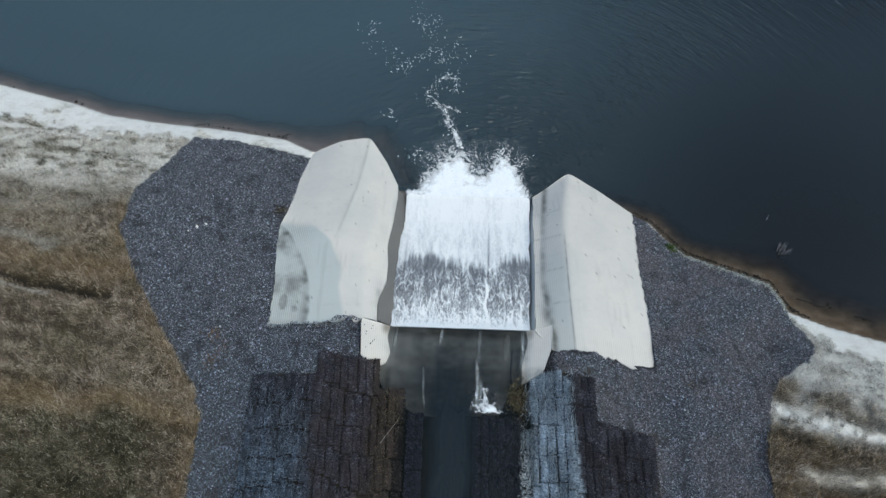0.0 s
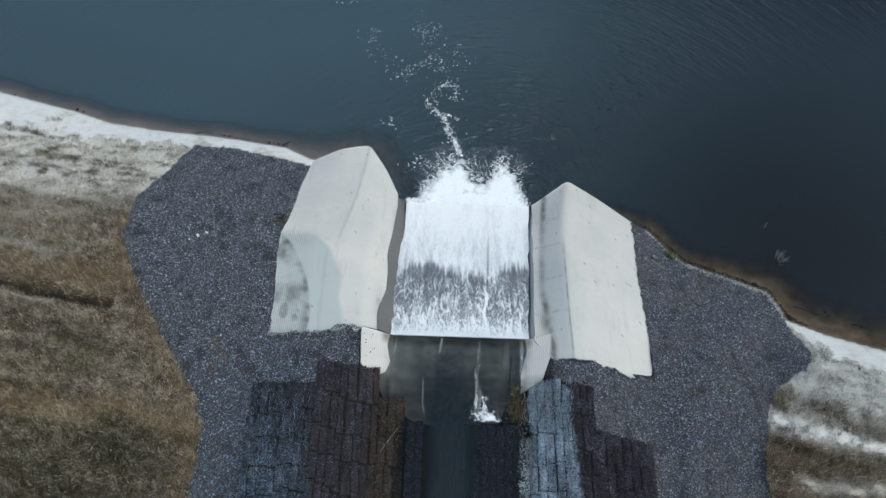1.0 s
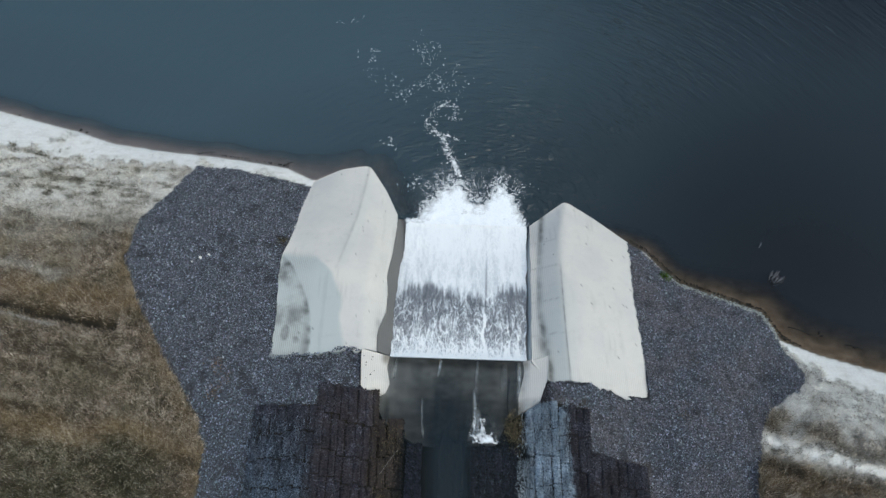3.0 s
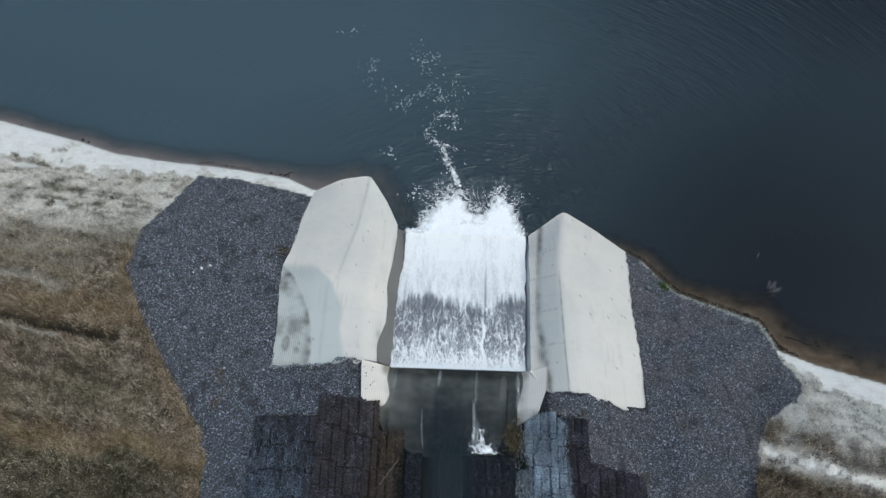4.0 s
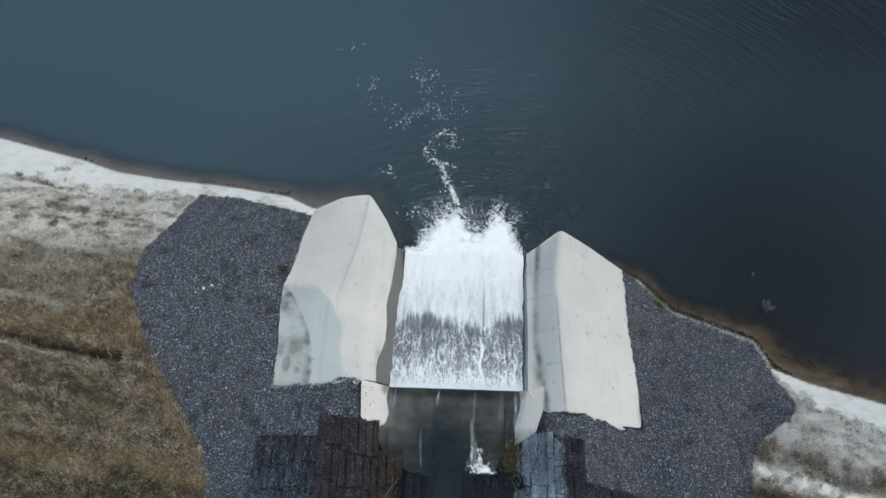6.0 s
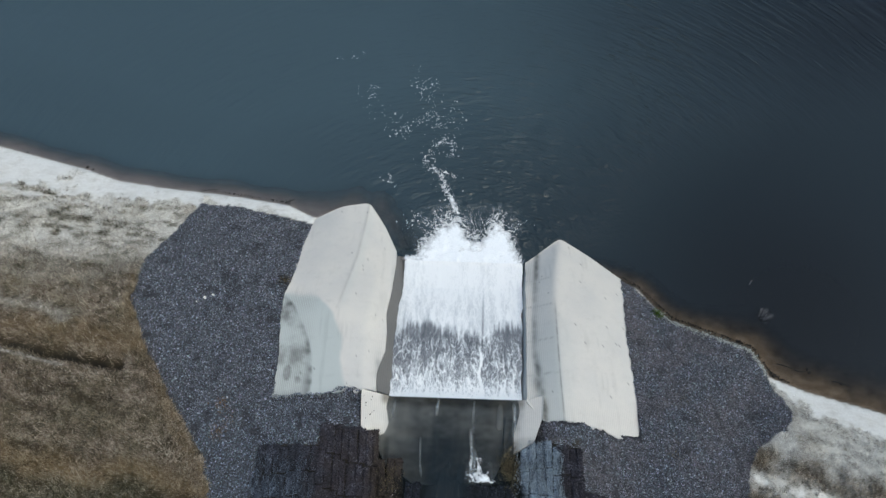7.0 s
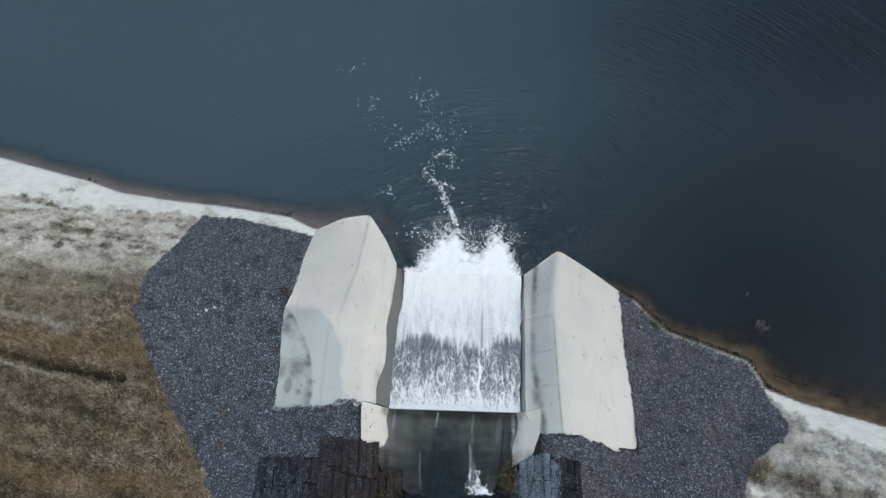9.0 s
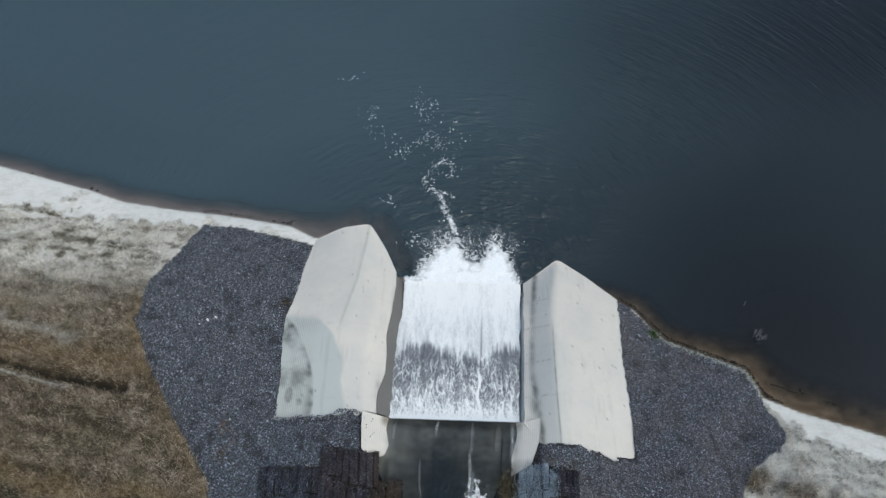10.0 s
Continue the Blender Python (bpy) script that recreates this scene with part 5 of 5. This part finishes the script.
sod_line([(9.4, 19.75), (10.15, 19.3), (10.95, 18.4), (11.7, 17.62), (13.7, 16.88), (15.5, 16.2), (15.95, 15.3), (16.25, 14.75), (17.0, 14.4)], 420,
         "dark wet sod along the gravel's edge", 31)
sod_line([(10.9, 18.0), (11.6, 17.32), (12.6, 16.92), (13.65, 16.58), (14.7, 16.2), (15.35, 15.88), (15.7, 15.25), (15.95, 14.6)], 620,
         "pale bleached stones along the gravel's wet brim", 33, 0.09, M_BRIM, "brim_stones", "stones")
sod_line([(-13.2, 24.3), (-10.9, 24.0), (-8.3, 23.6)], 70, "dark wet sod along the sandy shore", 32)


def tuft(name, x, y, sx_, sy_, n, length, mat, label, seed, base_z=None):
    r = np.random.default_rng(seed)
    px, py = r.normal(x, sx_, n), r.normal(y, sy_, n)
    z = ground_height(px, py) if base_z is None else base_z + 0 * px
    v, f, _ = blades(px, py, z, r.uniform(0.4, 1.2, n) * length, r.uniform(0.012, 0.028, n), r.uniform(0.2, 0.95, n), seed)
    return thing(name, mesh_of(name, v, f, mat), label, "grass", "stuff")


tuft("green_tuft", 10.95, 17.75, 0.16, 0.14, 420, 0.14, M_GREEN, "fresh green tuft on the gravel by the water", 41)
tuft("grass_tuft", 3.15, 9.45, 0.2, 0.38, 900, 0.26, M_MOSS, "mossy brown grass beside the stream's spill", 42, 2.25)
tuft("grass_tuft", 3.3, 9.3, 0.16, 0.4, 350, 0.3, M_REED, "withered brown grass beside the stream's spill", 45, 2.3)
tuft("reed_litter", -2.35, 6.2, 0.25, 0.75, 420, 0.35, M_REED, "withered reeds hanging over the stream's edge", 43, 2.35)
tuft("reed_litter", -1.9, 8.6, 0.3, 0.4, 260, 0.3, M_REED, "withered reeds on the stone mattress", 44, 2.45)
for x, y, n, seed in ((-9.45, 11.75, 150, 61), (-9.35, 10.45, 130, 62), (-9.1, 11.2, 60, 63), (10.3, 10.2, 60, 64), (11.2, 13.0, 40, 65)):
    tuft("weed", x, y, 0.2, 0.2, n, 0.14, M_RUST if x < 0 else M_REED, "sparse withered weed among the gravel", seed)
tuft("weed", -7.5, 18.1, 0.16, 0.12, 150, 0.22, M_REED, "withered weed caught at the apron's edge", 66)
for k, (a, b) in enumerate((((-7.75, 18.05, 1.98), (-7.25, 18.35, 2.05)), ((-7.6, 18.4, 1.9), (-7.35, 17.95, 2.1)), ((-7.9, 17.9, 2.0), (-7.3, 17.75, 2.15)))):
    thing("twig", stick_mesh("twig", a, b, 0.02, 0.008, M_SOD, 0.06 * (k - 1)), "dark twig caught at the apron's edge", "twig", "", "twigs at the apron")


def pebbles(n, box, label, seed):
    r = np.random.default_rng(seed)
    x, y = r.uniform(box[0], box[1], n), r.uniform(box[2], box[3], n)
    z = np.interp(x, SILL_X, SILL_Z) + 0.12 if box[1] < -2 and box[0] > -3.4 else 0 * x + 2.5
    v, f = stones(x, y, z, r.uniform(0.04, 0.09, n), 0.6, seed)
    return thing("pebbles", mesh_of("pebbles", v, f, M_SOD), label, "pebbles", "stuff")


pebbles(9, (-3.2, -2.55, 11.2, 12.3), "dark pebbles scattered on the concrete flap", 71)
thing("reed", stick_mesh("reed", (-2.2, 7.35, 2.55), (-1.55, 8.3, 2.6), 0.008, 0.005, M_TWIG, 0.05), "single pale reed stalk fallen on the stones", "reed")


def fibres(name, x0, x1, y0, y1, n, label, seed, mat=M_STRAW):
    """Bleached grass stalks combed down along the sacks."""
    r = np.random.default_rng(seed)
    x, y = r.uniform(x0, x1, n), r.uniform(y0, y1, n)
    keep = r.random(n) < np.clip(0.45 + 1.8 * fbm(x * 1.6, y, 0.6, 3), 0, 1)
    x, y = x[keep], y[keep]
    n = len(x)
    ang, size = r.normal(np.pi / 2, 0.3, n), r.uniform(0.08, 0.3, n)
    a = np.stack([x, y, levee(x) + 0.1 + r.uniform(0, 0.03, n)], 1)
    x2, y2 = x + np.cos(ang) * size, y + np.sin(ang) * size
    b = np.stack([x2, y2, levee(x2) + 0.1 + r.uniform(0, 0.05, n)], 1)
    side = np.stack([np.sin(ang), -np.cos(ang), 0 * ang], 1) * r.uniform(0.002, 0.006, n)[:, None]
    v = np.stack([a - side, a + side, (a + b) / 2 + (0, 0, 0.02) + side, b, (a + b) / 2 + (0, 0, 0.02) - side], 1).reshape(-1, 3)
    return thing(name, mesh_of(name, v, (np.arange(n) * 5)[:, None] + np.arange(5), mat), label, "grass", "stuff")


fibres("straw", 3.5, 5.4, -3.0, 10.4, 8000, "bleached grey-blue straw matted over the stone sacks", 51)
fibres("straw", 3.3, 3.75, 3.0, 8.2, 3200, "frayed pale straw hanging over the stream's edge", 53)
tuft("straw_fringe", 3.42, 6.1, 0.09, 1.2, 650, 0.2, M_CURL, "curled white straw fraying at the stream's brink", 54, 2.44)
fibres("straw", -7.7, -5.0, 4.0, 9.4, 1700, "thin bleached straw caught on the stone sacks", 52, M_DIM)


fibres("straw", 1.5, 3.35, 4.5, 8.4, 420, "pale straw drowned over the stones of the stream", 55)


def foam_streaks():
    """Thin veils of foam drawn out along the current above the crest."""
    x, y = np.meshgrid(np.arange(-2.3, 3.75, 0.03), np.arange(3.5, 12.36, 0.05), indexing="ij")
    m = 0 * x
    for x0, y0, y1, amp, w in ((-0.72, 8.9, 10.6, 0.34, 0.025), (3.38, 10.7, 12.3, 0.5, 0.06), (0.02, 11.6, 12.36, 0.7, 0.04), (-1.9, 11.4, 12.36, 0.2, 0.04),
                               (1.5, 8.9, 11.0, 0.55, 0.05), (1.62, 8.8, 10.2, 0.4, 0.06), (1.6, 11.2, 12.36, 0.2, 0.04), (2.75, 11.0, 12.2, 0.14, 0.09), (0.1, 8.6, 11.4, 0.015, 0.12)):
        bend = x0 + 0.1 * np.sin((y - y0) * 1.4) + 0.06 * fbm(y, x * 0, 0.5, 3) + 0.16 * smooth(y0 + 0.8, y0, y) * (x0 == -0.72)
        m = np.maximum(m, amp * np.exp(-((x - bend) / w) ** 2) * smooth(y0 - 0.05, y0 + 0.3, y) * smooth(y1 + 0.05, y1 - 0.3, y))
    z = 2.29 + 0.05 * smooth(9.2, 8.6, y) + 0.03 * smooth(8.85, 8.65, y) * smooth(0.9, 1.7, x) - 0.07 * smooth(11.8, 12.4, y)
    f = grid_faces(*x.shape)
    f = f[(m.ravel()[f] > 0.02).any(1)]
    return mesh_of("foam_streaks", np.stack([x, y, z], -1).reshape(-1, 3), f, M_VEIL, {"cover": m}, True)


thing("foam_streaks", foam_streaks(), "thin pale streaks of foam on the dark stream", "foam", "stuff")


def spill():
    """White water that drops over the stones beside the channel."""
    x, y = np.meshgrid(np.arange(-1.2, 3.6, 0.05), np.arange(5.0, 12.3, 0.05), indexing="ij")
    n = fbm(x, y, 0.3, 4, 0.6)
    pool = 0.98 - (y - 8.75).clip(0) * 0.62 - np.abs(x - 2.02 + 0.2 * (y - 8.7)) * 1.0 + 0.9 * n
    tail = 0.6 - np.abs(x - (1.52 + 0.09 * (y - 9) + 0.05 * np.sin(y * 5))) * 5 - 0.2 * (y - 9.0) + 0.9 * n
    m = np.where(y < 8.74 + 0.03 * np.sin(x * 20), 0, np.maximum(pool, tail))
    drift = 0.05 * smooth(1.5, 1.8, x) * smooth(8.7, 8.5, y) * smooth(5.0, 7.5, y) + 0.03 * smooth(-0.6, -0.9, x) * smooth(8.6, 8.2, y)
    m = np.clip(np.maximum(m, drift + 0.25 * n * (drift > 0.02)), 0, 0.85)
    z = 2.315 + 0.05 * smooth(9.2, 8.6, y) + 0.03 * smooth(8.85, 8.65, y) * smooth(0.9, 1.7, x) - 0.06 * smooth(11.8, 12.4, y) + 0.08 * np.clip(m - 0.3, 0, 1)
    f = grid_faces(*x.shape)
    f = f[(m.ravel()[f] > 0.03).any(1)]
    return mesh_of("spill", np.stack([x, y, z], -1).reshape(-1, 3), f, M_LACE, {"cover": m}, True)


thing("spill", spill(), "small white spill over the drowned stones", "foam", "stuff")
